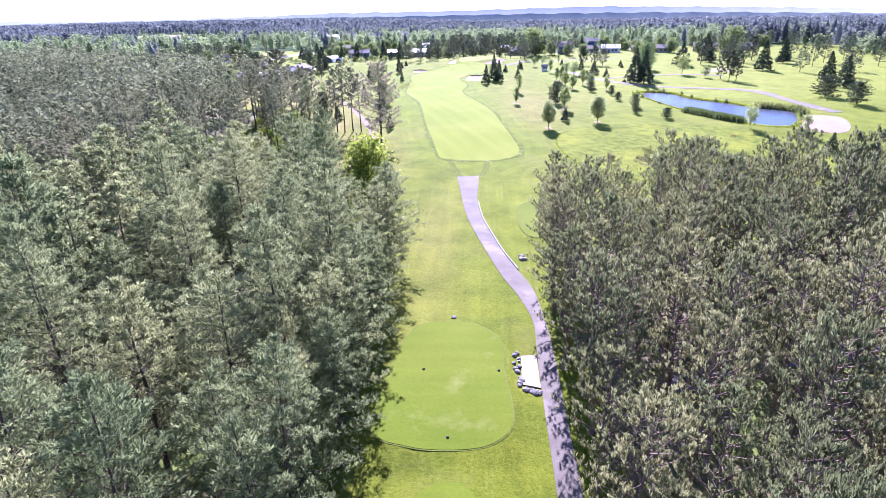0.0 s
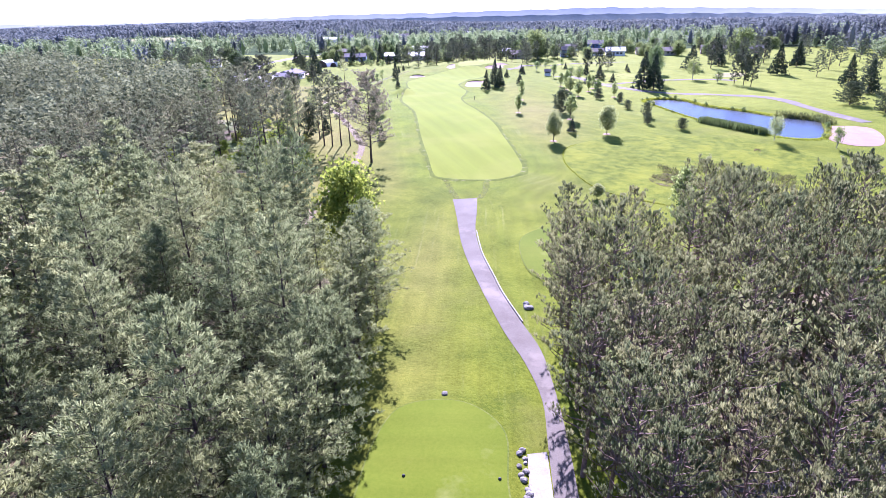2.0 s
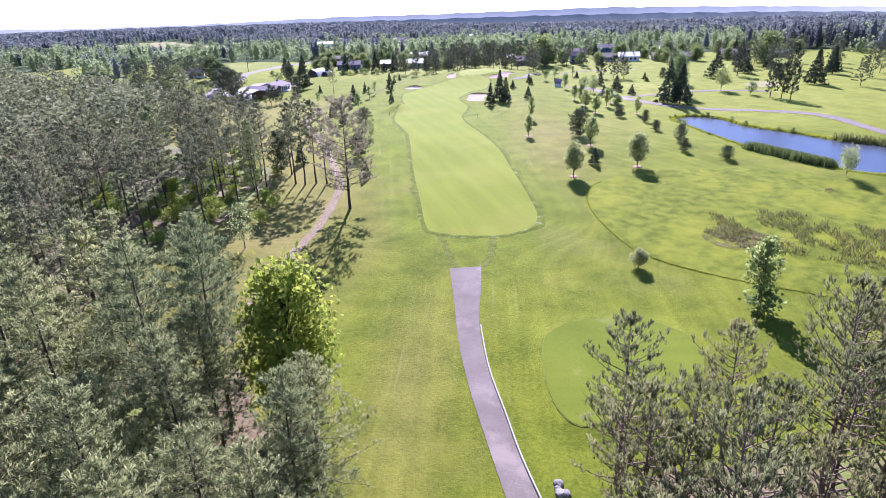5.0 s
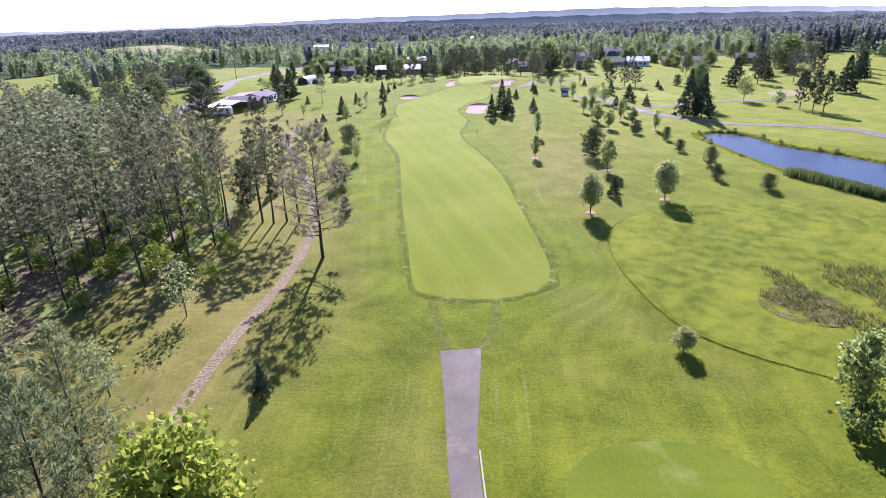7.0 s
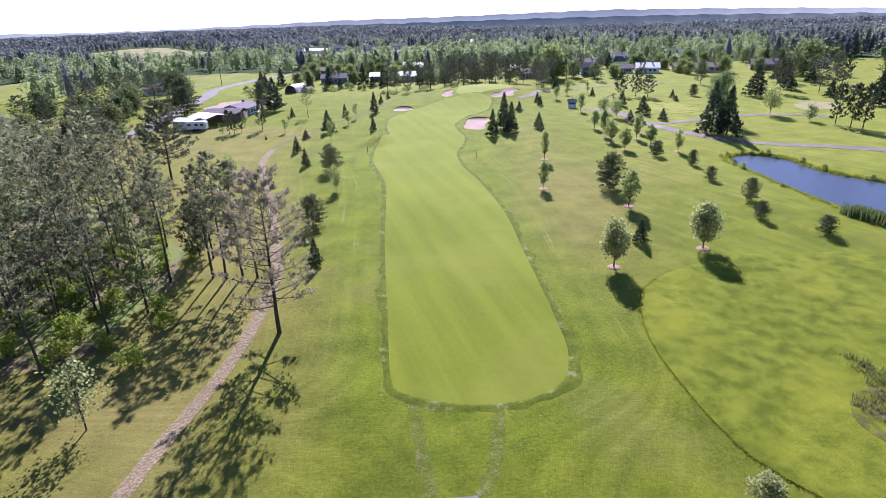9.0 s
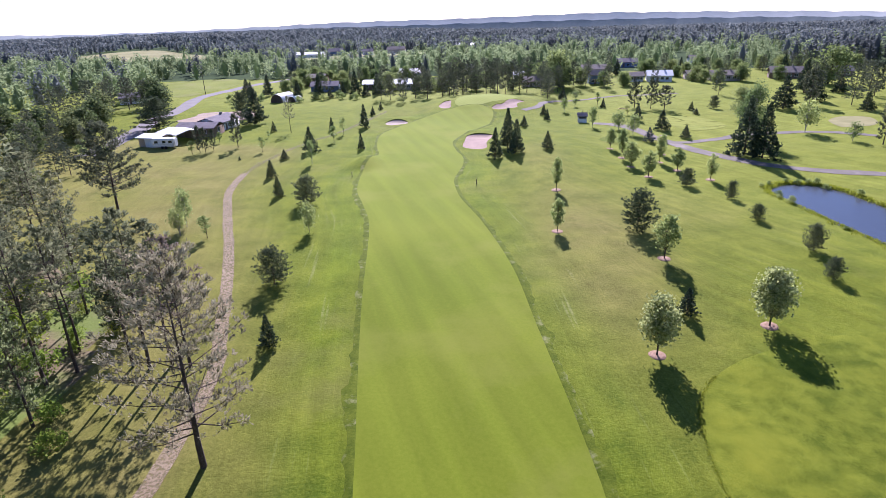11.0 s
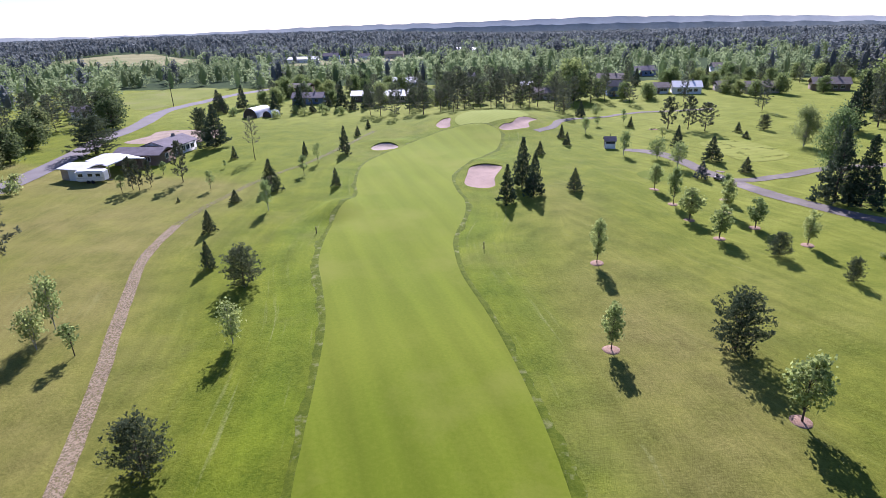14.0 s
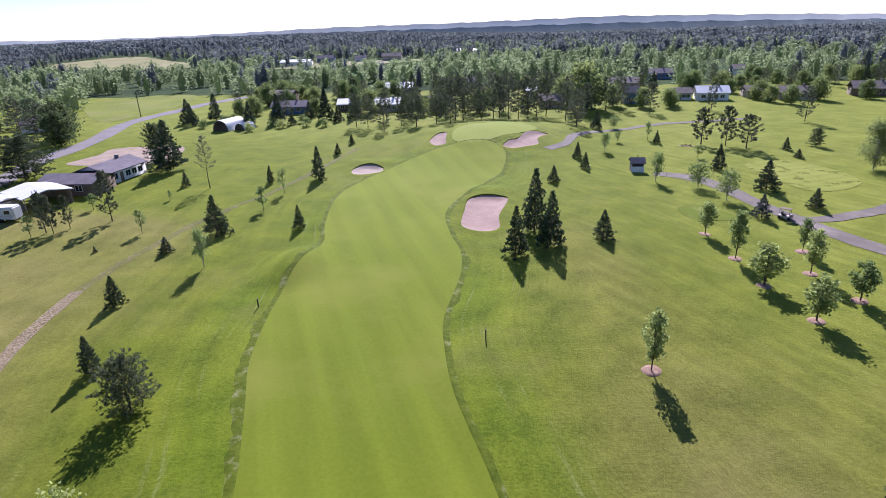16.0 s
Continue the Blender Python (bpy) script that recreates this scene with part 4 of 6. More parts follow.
def broadleaf_meshes(seed, height, radius, bare, clumps, per_clump, size, bark, leaf, squash=1.0, trunk_r=0.11, stems_n=1, loose=0.42, up=0.5):
    """A broadleaved tree: trunk, forking limbs, leaf clumps with gaps between them."""
    r = np.random.default_rng(seed)
    stems, pts = [], []
    mid = height * (bare + (1 - bare) * 0.5)
    half = height * (1 - bare) * 0.5
    for s in range(stems_n):
        lean = r.normal(0, 0.05, 2) + (0.22 * np.array([math.cos(s * 2.6), math.sin(s * 2.6)]) if stems_n > 1 else 0)
        zs = np.linspace(0, height * 0.86, 7)
        axis = np.column_stack([lean[0] * zs * 0.5 + np.cumsum(r.normal(0, 0.02, 7)), lean[1] * zs * 0.5 + np.cumsum(r.normal(0, 0.02, 7)), zs])
        stems.append(tube(axis, np.linspace(trunk_r / (stems_n ** 0.5), 0.02, 7), 6))
    for k in range(clumps):
        a, c = r.uniform(0, 2 * math.pi), r.uniform(-1, 1)
        q = r.uniform(0.35, 1.0) ** 0.6
        wide = math.sqrt(max(0, 1 - c * c)) * (1.0 if c < 0.1 else 1 - 0.25 * c)
        ctr = np.array([math.cos(a) * wide * radius * q * 0.82, math.sin(a) * wide * radius * q * 0.82, mid + half * c * (0.55 + 0.4 * q) * squash])
        root = np.array([0, 0, max(height * bare * 0.75, ctr[2] - height * 0.22)])
        s = np.linspace(0, 1, 3)[:, None]
        stems.append(tube(root + (ctr - root) * s + np.array([0, 0, 0.12 * radius]) * s * (1 - s) * 4, np.linspace(trunk_r * 0.35, 0.01, 3), 3))
        pts.append(ctr + np.clip(r.normal(0, 1, (per_clump, 3)), -1.7, 1.7) * radius * loose * np.array([0.62, 0.62, 0.5]) * r.uniform(0.6, 1.15))
    cv, cf = leaves(r, np.concatenate(pts), size, up)
    sv, sf = joined(stems)
    return mesh_np("trunk", sv, sf, bark, True), mesh_np("crown", cv, cf, leaf)


def prototype(name, meshes, label, category, group=""):
    return meshes, name, label, category, group


COUNT = {}


def plant(kind, x, y, scale=1.0, tall=1.0, turn=None, label="", group="", lean=0.0):
    """Stand a tree of one kind on the ground."""
    (trunk, crown), name, words, category, grp = kind
    k = COUNT[name] = COUNT.get(name, 0) + 1
    ob = new(name)
    z = land_at(x, y) - 0.05
    a = (k * 137.5) % 360 if turn is None else turn
    ob.matrix_world = pose(x, y, z, lean, lean * 0.6, a) @ Matrix.Diagonal((scale, scale, scale * tall, 1))
    tagged(ob, label or words, category, group or grp)
    part("trunk", trunk, ob)
    part("crown", crown, ob)
    return ob


def wp_profile(u):
    return (1 - u) ** 0.75 * (0.62 + 0.38 * min(1, u * 3.5)) + 0.10


def rp_profile(u):
    return math.sin(math.pi * min(1, 0.28 + 0.72 * u) ** 0.9) ** 0.7 * 0.95 + 0.12


def sp_profile(u):
    return (1 - u) * 0.97 + 0.015


def white_pine(seed, height, radius, near):
    detail = (66, 28, 10, 0.34, 0.058) if near else (54, 19, 6, 0.46, 0.14)
    return prototype("white_pine", conifer_meshes(seed, height, radius, 0.12, *detail, wp_profile, lambda u: 0.05 + 0.35 * u, M_BARK_DARK, M_WHITEPINE, 0.42, 0.2, 0.0, 0.10, 0.12, (0.62, 1.2), 0.0, (0.45, 0.42, True)), "tall blue-green white pine in the dense wood", "pine tree", "pines of the west wood")


def red_pine(seed, height, radius, near):
    detail = (56, 12, 11, 0.40, 0.048) if near else (48, 12, 7, 0.44, 0.085)
    return prototype("red_pine", conifer_meshes(seed, height, radius, 0.28, *detail, rp_profile, lambda u: 0.05 + 0.5 * u, M_BARK_RED, M_REDPINE, 0.34, 0.19, -0.2, 0.42, 0.05, (0.55, 1.2), 0.0, (0.20, 0.82, False), 0.075), "dark olive red pine with brown limbs in the wood", "pine tree", "pines of the east wood")


WHITE_PINES = [white_pine(100 + i, 15.5 + i % 2, 4.7 - 0.3 * (i % 3), False) for i in range(5)]
NEAR_WHITE_PINES = [white_pine(120 + i, 15.5 + i % 2, 4.8 - 0.3 * (i % 3), True) for i in range(5)]
RED_PINES = [red_pine(200 + i, 14.8 + 0.5 * (i % 3), 3.1 - 0.25 * (i % 2), False) for i in range(4)]
NEAR_RED_PINES = [red_pine(220 + i, 14.8 + 0.5 * (i % 3), 3.1 - 0.25 * (i % 2), True) for i in range(5)]
THIN_PINES = [prototype("thin_pine", conifer_meshes(300 + i, 15.2, 2.9, 0.36, 38, 11, 7, 0.40, 0.12, rp_profile, lambda u: 0.0 + 0.4 * u, M_BARK_DARK, M_THINPINE, 0.5, 0.17, 0.0, 0.3, 0.08, (0.5, 1.2), 0.0, (0.45, 0.35, False), 0.05), "tall thin pine with a long bare trunk", "pine tree", "tall pines at the wood's edge") for i in range(3)]
DRY_PINE = prototype("dry_pine", conifer_meshes(330, 14.0, 2.6, 0.35, 34, 9, 5, 0.42, 0.14, rp_profile, lambda u: 0.0 + 0.3 * u, M_BARK_DARK, M_DRYNEEDLE, 0.5, 0.17, 0.1, 0.3, 0.08, (0.5, 1.2), 0.0, (0.45, 0.3, False), 0.05), "half-dead pine with dry brown needles", "pine tree")
LONE_PINE = prototype("lone_pine", conifer_meshes(340, 17.5, 6.0, 0.15, 66, 34, 6, 0.40, 0.10, lambda u: (1 - u) ** 0.6 * (0.7 + 0.3 * min(1, u * 3)) + 0.12, lambda u: 0.12 + 0.35 * u, M_BARK_DARK, M_LONEPINE, 0.45, 0.26, 0.0, 0.3, 0.12, (0.5, 1.15), 0.0, (0.45, 0.35, False), 0.058), "tall open white pine standing alone in mown grass", "pine tree")
ROW_PINES = [prototype("row_pine", conifer_meshes(370 + i, 13.5, 3.7, 0.13, 50, 9, 7, 0.5, 0.2, lambda u: (1 - u) ** 0.5 * 0.92 + 0.12, lambda u: 0.02 + 0.5 * u, M_BARK_DARK, M_DARKPINE, 0.45, 0.15, 0.1, 0.25, 0.12), "dark pine behind the green", "pine tree", "pines behind the green") for i in range(3)]
BROAD_PINE = prototype("broad_pine", conifer_meshes(345, 15.5, 6.6, 0.2, 62, 34, 7, 0.46, 0.14, lambda u: (1 - u) ** 0.6 * (0.65 + 0.35 * min(1, u * 3)) + 0.1, lambda u: 0.05 + 0.35 * u, M_BARK_DARK, M_DARKPINE, 0.45, 0.24, 0.0, 0.25, 0.14, (0.55, 1.15), 0.0, (0.5, 0.35, False), 0.07), "tall dark pine with a broad crown beside the wood", "pine tree")
COURSE_PINES = [prototype("course_pine", conifer_meshes(350 + i, 8.5, 2.9, 0.12, 46, 11, 8, 0.42, 0.16, lambda u: (1 - u) ** 0.55 * (0.6 + 0.4 * min(1, u * 2.5)) + 0.1, lambda u: 0.1 + 0.4 * u, M_BARK_DARK, M_DARKPINE, 0.45, 0.14, 0.0, 0.35, 0.1, (0.6, 1.15), 0.0, (0.45, 0.4, False)), "dark open pine standing on the course", "pine tree", "pines on the course") for i in range(3)]
BUSHY_PINES = [prototype("bushy_pine", conifer_meshes(360 + i, 6.0, 2.4, 0.05, 96, 21, 7, 0.28, 0.08, lambda u: math.sin(math.pi * (0.30 + 0.66 * u)) ** 0.75 * 0.96 + 0.05, lambda u: -0.05 + 0.75 * u, M_BARK_DARK, M_BUSHPINE, 0.42, 0.1, 0.1, 0.05, 0.08, (0.66, 1.2), 0.2, (0.36, 0.55, False)), "young bushy pine on the mown rough", "pine tree", "young pines on the course") for i in range(3)]
SPRUCES = [prototype("spruce", conifer_meshes(400 + i, 6.0, 2.15, 0.02, 105, 11, 4, 0.38, 0.24, sp_profile, lambda u: -0.12 + 0.3 * u, M_BARK_DARK, M_SPRUCE, 0.4, 0.1, 0.10, 0.15, 0.07, (0.82, 1.1), 0.6), "dark green conical spruce on the mown rough", "spruce tree", "spruces on the course") for i in range(4)]
BLUE_SPRUCE = prototype("blue_spruce", conifer_meshes(420, 5.0, 1.9, 0.03, 64, 13, 5, 0.34, 0.17, sp_profile, lambda u: -0.05 + 0.25 * u, M_BARK_DARK, M_BLUESPRUCE, 0.45, 0.1, 0.12, 0.12, 0.08, (0.85, 1.1), 0.6), "bluish conical spruce beside the cart path", "spruce tree", "spruces on the course")
MAPLES = [prototype("young_maple", broadleaf_meshes(500 + i, 6.0, 1.5, 0.22, 46, 34, 0.25, M_BARK_DARK, M_MAPLE, 1.0, 0.09, 1, 0.36), "young green maple in a ring of wood chips", "maple tree", "young maples on the course") for i in range(4)]
PALE_TREES = [prototype("silvery_tree", broadleaf_meshes(520 + i, 6.3, 2.1, 0.2, 78, 44, 0.25, M_BARK_DARK, M_GREYLEAF, 1.0, 0.1, 1, 0.34), "round young tree with silvery green leaves", "broadleaf tree", "silvery trees on the course") for i in range(2)]
BIRCHES = [prototype("birch", broadleaf_meshes(540 + i, 5.2, 1.7, 0.24, 30, 34, 0.25, M_BARK_PALE, M_MAPLE, 1.0, 0.08, 3, 0.5), "slender airy birch with several stems", "birch tree", "birches beside the path") for i in range(3)]
BIG_BROAD = [prototype("broadleaf_tree", broadleaf_meshes(560 + i, 10.0, 4.6, 0.06, 62, 40, 0.56, M_BARK_DARK, M_GARDEN, 1.0, 0.24), "large leafy green broadleaf tree", "broadleaf tree", "broadleaf trees among the houses") for i in range(3)]
BIG_DARK = [prototype("broadleaf_tree", broadleaf_meshes(565 + i, 11.0, 4.4, 0.05, 70, 40, 0.55, M_BARK_DARK, M_OAK, 1.0, 0.24), "large dark green broadleaf tree beside the road", "broadleaf tree", "broadleaf trees by the road") for i in range(2)]
BRIGHT_TREE = prototype("broadleaf_tree", broadleaf_meshes(580, 12.5, 3.9, 0.10, 110, 80, 0.36, M_BARK_DARK, M_BRIGHTLEAF, 1.0, 0.22), "bright yellow-green broadleaf tree at the wood's edge", "broadleaf tree")
WHITE_BLOOM = prototype("flowering_tree", broadleaf_meshes(590, 6.6, 2.1, 0.22, 26, 22, 0.26, M_BARK_DARK, M_GREYLEAF, 1.0, 0.08, 1, 0.5), "small pale-leaved tree on dry grass", "broadleaf tree")
SAPLINGS = [prototype("sapling", broadleaf_meshes(595 + i, 4.5, 0.95, 0.3, 16, 28, 0.22, M_BARK_DARK, M_MAPLE, 1.0, 0.05, 1, 0.5), "thin sapling with sparse leaves", "sapling", "saplings on the course") for i in range(2)]
COTTONWOOD = prototype("cottonwood", broadleaf_meshes(599, 12.5, 3.5, 0.1, 80, 80, 0.27, M_BARK_PALE, M_COTTON, 1.0, 0.2, 2, 0.42), "tall grey-green cottonwood with several stems", "broadleaf tree")
UNDERBRUSH = [prototype("underbrush", broadleaf_meshes(610 + i, 2.6, 1.8, 0.05, 16, 32, 0.3, M_BARK_DARK, M_BRIGHTLEAF, 0.9, 0.04, 2, 0.5), "low sunlit leafy bush below the pines", "bush", "bushes below the pines") for i in range(2)]
SHRUBS = [prototype("shrub", broadleaf_meshes(620 + i, 1.5, 1.0, 0.03, 12, 34, 0.2, M_BARK_DARK, M_MAPLE, 0.9, 0.03, 2, 0.5), "low green shrub beside the pond", "bush", "shrubs by the pond") for i in range(2)]


def scatter(poly, spacing, seed, jitter=0.42):
    """Uneven rows of points inside an outline."""
    r = np.random.default_rng(seed)
    xs, ys = np.arange(poly[:, 0].min(), poly[:, 0].max(), spacing), np.arange(poly[:, 1].min(), poly[:, 1].max(), spacing)
    gx, gy = np.meshgrid(xs, ys)
    gx = gx + np.where((np.arange(len(ys)) % 2)[:, None] == 1, spacing / 2, 0)
    p = np.stack([gx.ravel(), gy.ravel()], 1) + r.uniform(-jitter, jitter, (gx.size, 2)) * spacing
    return p[inside(poly, p[:, 0], p[:, 1])]


# the west wood: white pines, thinner and browner towards its far corner
def west_wood():
    r = np.random.default_rng(31)
    pts = scatter(FOREST_WEST, 5.8, 32)
    far = []
    n = 0
    for x, y in pts:
        d = edge_distance(FOREST_WEST, np.array([x]), np.array([y]))[0]
        if y < 19 or d < 0.3 or (d < 3.6 and y < 84 and x > -14) or math.hypot(x + 12.4, y - 88.4) < 3.4 or (y > 90 and x > -20):
            continue
        if y > 95 and r.uniform() < 0.12:
            continue
        if x < -72 or (y > 150 and x < -62):
            if x > -175 and y > 24:
                far.append((x, y))
            continue
        thin = y > 100 and r.uniform() < 0.9
        if thin:
            plant(THIN_PINES[n % 3], x, y, r.uniform(0.82, 1.05), r.uniform(0.95, 1.08), lean=r.normal(0, 1.2), group="pines of the west wood")
        else:
            plant(NEAR_WHITE_PINES[n % 5] if x > -33 and y < 96 else WHITE_PINES[n % 5], x, y, r.uniform(0.72, 1.22), r.uniform(0.84, 1.06), lean=r.normal(0, 1.0))
        n += 1
        if y > 92 and r.uniform() < 0.7:
            plant(UNDERBRUSH[n % 2], x + r.uniform(-2, 2), y + r.uniform(-2, 2), r.uniform(0.5, 1.1))
    return far


def wood_stuff(name, trees, material, label, category, blades=60, tall=(13, 17), wide=(2.6, 3.6), cone=True, blade=1.1, seed=1, bare=0.12, core=(7, 4)):
    """Many far trees in one mesh, each a cloud of blades with an uneven outline."""
    r = np.random.default_rng(seed)
    t = np.asarray(trees, dtype=float)
    n = len(t)
    z0 = base_land(t[:, 0], t[:, 1])
    hgt, rad = r.uniform(*tall, n), r.uniform(*wide, n)
    u = r.uniform(0, 1, (n, blades))
    if cone:
        prof = (1 - u) ** 0.5 * (0.6 + 0.4 * np.minimum(1, u * 3)) + 0.05
    else:
        prof = np.sqrt(np.clip(1 - (2 * u - 0.9) ** 2, 0.02, 1))
    a = r.uniform(0, 2 * math.pi, (n, blades))
    q = r.uniform(0.25 if cone else 0.5, 1, (n, blades)) ** 0.5 * prof * rad[:, None] * (1 + 0.28 * np.sin(3 * a + r.uniform(0, 6, n)[:, None]))
    p = np.stack([t[:, :1] + np.cos(a) * q, t[:, 1:2] + np.sin(a) * q, z0[:, None] + hgt[:, None] * (bare + (1 - bare) * u)], -1).reshape(-1, 3)
    d = np.stack([np.cos(a), np.sin(a), np.full_like(a, 0.55)], -1).reshape(-1, 3)
    size = blade * (rad / np.mean(wide)).repeat(blades)
    v, f = sprigs(r, p, d, 1.0, 1.0, 0.5)
    v = v.reshape(-1, 3, 3)
    v[:, 1:] = v[:, :1] + (v[:, 1:] - v[:, :1]) * size[:, None, None] * np.array([1, 1, 0.8])
    if core is None:
        return tagged(new(name, mesh_np(name, v.reshape(-1, 3), f, material)), label, category, "", "stuff")
    sides, levels = core
    lv = np.linspace(0.04, 1.0, levels)
    body = ((1 - lv) ** 0.5 * (0.6 + 0.4 * np.minimum(1, lv * 3)) + 0.02) * 0.6 if cone else np.sqrt(np.clip(1 - (2 * lv - 0.9) ** 2, 0.0, 1)) * 0.42 + 0.02
    ba = np.arange(sides) * 2 * math.pi / sides
    lump = r.uniform(0.78, 1.18, (n, levels, sides))
    bx = t[:, 0, None, None] + np.cos(ba) * body[:, None] * rad[:, None, None] * lump
    by = t[:, 1, None, None] + np.sin(ba) * body[:, None] * rad[:, None, None] * lump
    bz = z0[:, None, None] + hgt[:, None, None] * (bare + (0.94 - bare) * (lv[:, None] + r.uniform(-0.07, 0.07, (n, levels, sides)) * (0.5 if cone else 1.0)))
    bv = np.stack([bx, by, bz], -1).reshape(-1, 3)
    i = np.arange(n * levels * sides).reshape(n, levels, sides)
    j = np.roll(i, -1, axis=2)
    bf = np.stack([i[:, :-1], j[:, :-1], j[:, 1:], i[:, 1:]], -1).reshape(-1, 4)
    v = v.reshape(-1, 3)
    me = mesh_np(name, np.concatenate([v, bv]), [f, bf + len(v)], material)
    return tagged(new(name, me), label, category, "", "stuff")


far_west = west_wood()
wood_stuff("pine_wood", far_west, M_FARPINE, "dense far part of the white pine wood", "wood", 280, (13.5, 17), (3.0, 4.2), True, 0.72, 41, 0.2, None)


def east_wood():
    r = np.random.default_rng(51)
    n = 0
    far = []
    for x, y in scatter(FOREST_EAST, 4.3, 52):
        d = edge_distance(FOREST_EAST, np.array([x]), np.array([y]))[0]
        if y < 19 or d < 2.6 and x < 20 or d < 0.5 or (abs(y - 0.30 * (x - 27) - 56) < 1.7 and x > 22):
            continue
        if x > 58 or (n >= 285):
            far.append((x, y))
            continue
        plant(NEAR_RED_PINES[n % 5] if x < 33 else RED_PINES[n % 4], x, y, r.uniform(0.86, 1.08), r.uniform(0.9, 1.08), lean=r.normal(0, 1.4))
        n += 1
    return far


far_east = east_wood()
r_edge = np.random.default_rng(55)
for k, y in enumerate(np.arange(22, 82, 3.7)):
    plant(NEAR_RED_PINES[k % 5], 11.4 + r_edge.normal(0, 0.35) + 0.05 * max(0, y - 66), y + r_edge.uniform(-0.8, 0.8), r_edge.uniform(0.85, 1.02), r_edge.uniform(0.88, 1.05), lean=r_edge.normal(0, 1.0))
for k, y in enumerate(np.arange(22, 82, 4.3)):
    plant(NEAR_WHITE_PINES[k % 5], -7.3 + r_edge.normal(0, 0.4) - 0.03 * max(0, y - 60), y + r_edge.uniform(-0.9, 0.9), r_edge.uniform(0.8, 1.0), r_edge.uniform(0.9, 1.1), lean=r_edge.normal(0, 0.8))
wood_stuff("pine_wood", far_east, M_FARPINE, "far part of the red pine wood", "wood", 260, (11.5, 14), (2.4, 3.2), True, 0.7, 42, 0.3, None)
sheet("wood_path", ribbon_outline([(20, 53.5), (27, 57), (34, 58.5), (42, 60.5), (52, 63)], 2.4, 0.2, 12), M_ASPHALT, 0.05, 1.5, "grey path between the red pines", "path")

# sunlit underbrush in the thin corner of the wood
r_brush = np.random.default_rng(58)
for k in range(30):
    plant(UNDERBRUSH[k % 2], -45.0 + r_brush.normal(0, 7.0), 142 + r_brush.normal(0, 8.0), r_brush.uniform(0.45, 0.95), r_brush.uniform(0.6, 1.0))

# tall trees by the dirt track
plant(LONE_PINE, -19.0, 138.6, 1.0, 1.03)
plant(THIN_PINES[0], -31.9, 151.0, 1.0, 0.98)
plant(THIN_PINES[1], -30.0, 150.6, 1.0, 1.1)
plant(THIN_PINES[2], -28.1, 151.4, 1.0, 1.0)
plant(DRY_PINE, -26.0, 151.0, 1.0, 1.0)
plant(THIN_PINES[1], -37.2, 150.1, 1.0, 1.02)
plant(WHITE_PINES[2], -35.9, 142.3, 0.72, 1.25)
plant(BROAD_PINE, -60.3, 195.0)
plant(THIN_PINES[0], -34.5, 156.9, 0.9, 0.85)
plant(BUSHY_PINES[0], -36.8, 157.6, 0.95, 1.4)
plant(BRIGHT_TREE, -12.4, 88.4, 0.98, 1.2)
plant(WHITE_PINES[3], -36.0, 103.3, 0.95, 0.85, label="broad open pine at the wood's edge")
plant(WHITE_BLOOM, -31.0, 123.4)
plant(WHITE_BLOOM, -31.4, 109.2, 0.9, 0.95)
plant(MAPLES[2], 33.7, 108.6, 1.25, 1.05, label="tall green tree at the meadow's edge")
plant(PALE_TREES[1], 22.8, 117.8, 0.62, 0.66, label="round bush with silvery leaves at the meadow's edge")
plant(SHRUBS[0], 33.2, 106.8, 1.8, 1.1, label="dark round bush at the meadow's edge")
plant(SPRUCES[0], -17.2, 110.1, 0.5, 1.1)

# spruces over the course: place, height, width
for i, (x, y, h, w) in enumerate([(4.8, 233.5, 6.9, 3.2), (7.8, 241.2, 9.4, 4.4), (9.5, 235.5, 7.7, 3.6), (16.6, 236.1, 4.1, 2.7), (13.2, 267.5, 3.1, 2.2), (20.4, 288.0, 3.5, 2.0), (20.5, 277.4, 3.4, 2.0), (46.5, 277.9, 5.1, 2.8), (49.5, 263.6, 5.3, 4.2), (52.4, 252.9, 3.3, 2.6), (67.0, 294.9, 2.8, 2.0), (66.0, 287.1, 1.9, 1.9),
                                  (30.5, 324.1, 5.0, 3.2), (41.5, 304.4, 3.1, 1.7), (24.7, 161.9, 3.3, 2.3), (58.8, 233.5, 12.6, 6.6), (61.6, 231.0, 11.8, 6.2), (94.6, 294.5, 10.1, 8.0), (74.7, 132.9, 4.1, 2.9)]):
    plant(SPRUCES[i % 4], x, y, w / 3.7, h / 6.0 / (w / 3.7))
for i, (x, y, h, w) in enumerate([(-33.1, 273.7, 6.9, 3.1), (-34.7, 296.0, 3.0, 1.8), (-34.3, 309.2, 2.6, 1.7), (-28.0, 244.5, 3.8, 1.9), (-42.1, 271.0, 3.7, 1.7), (-40.0, 241.9, 6.3, 3.8), (-44.1, 234.4, 2.4, 2.2), (-41.6, 218.5, 3.7, 2.2), (-35.5, 205.0, 4.0, 2.1), (-69.5, 283.1, 11.1, 7.2), (-55.2, 235.0, 1.0, 0.7), (-59.0, 269.6, 3.1, 1.8),
                                  (-19.4, 154.9, 3.8, 2.0), (-34.7, 164.0, 4.3, 2.4), (79.3, 127.0, 4.4, 3.6), (115.8, 288.4, 5.7, 4.4), (129.9, 329.4, 6.4, 4.8)]):
    plant(SPRUCES[(i + 1) % 4], x, y, w / 3.7, h / 6.0 / (w / 3.7))
plant(BLUE_SPRUCE, 42.4, 248.4, 0.86, 0.86)

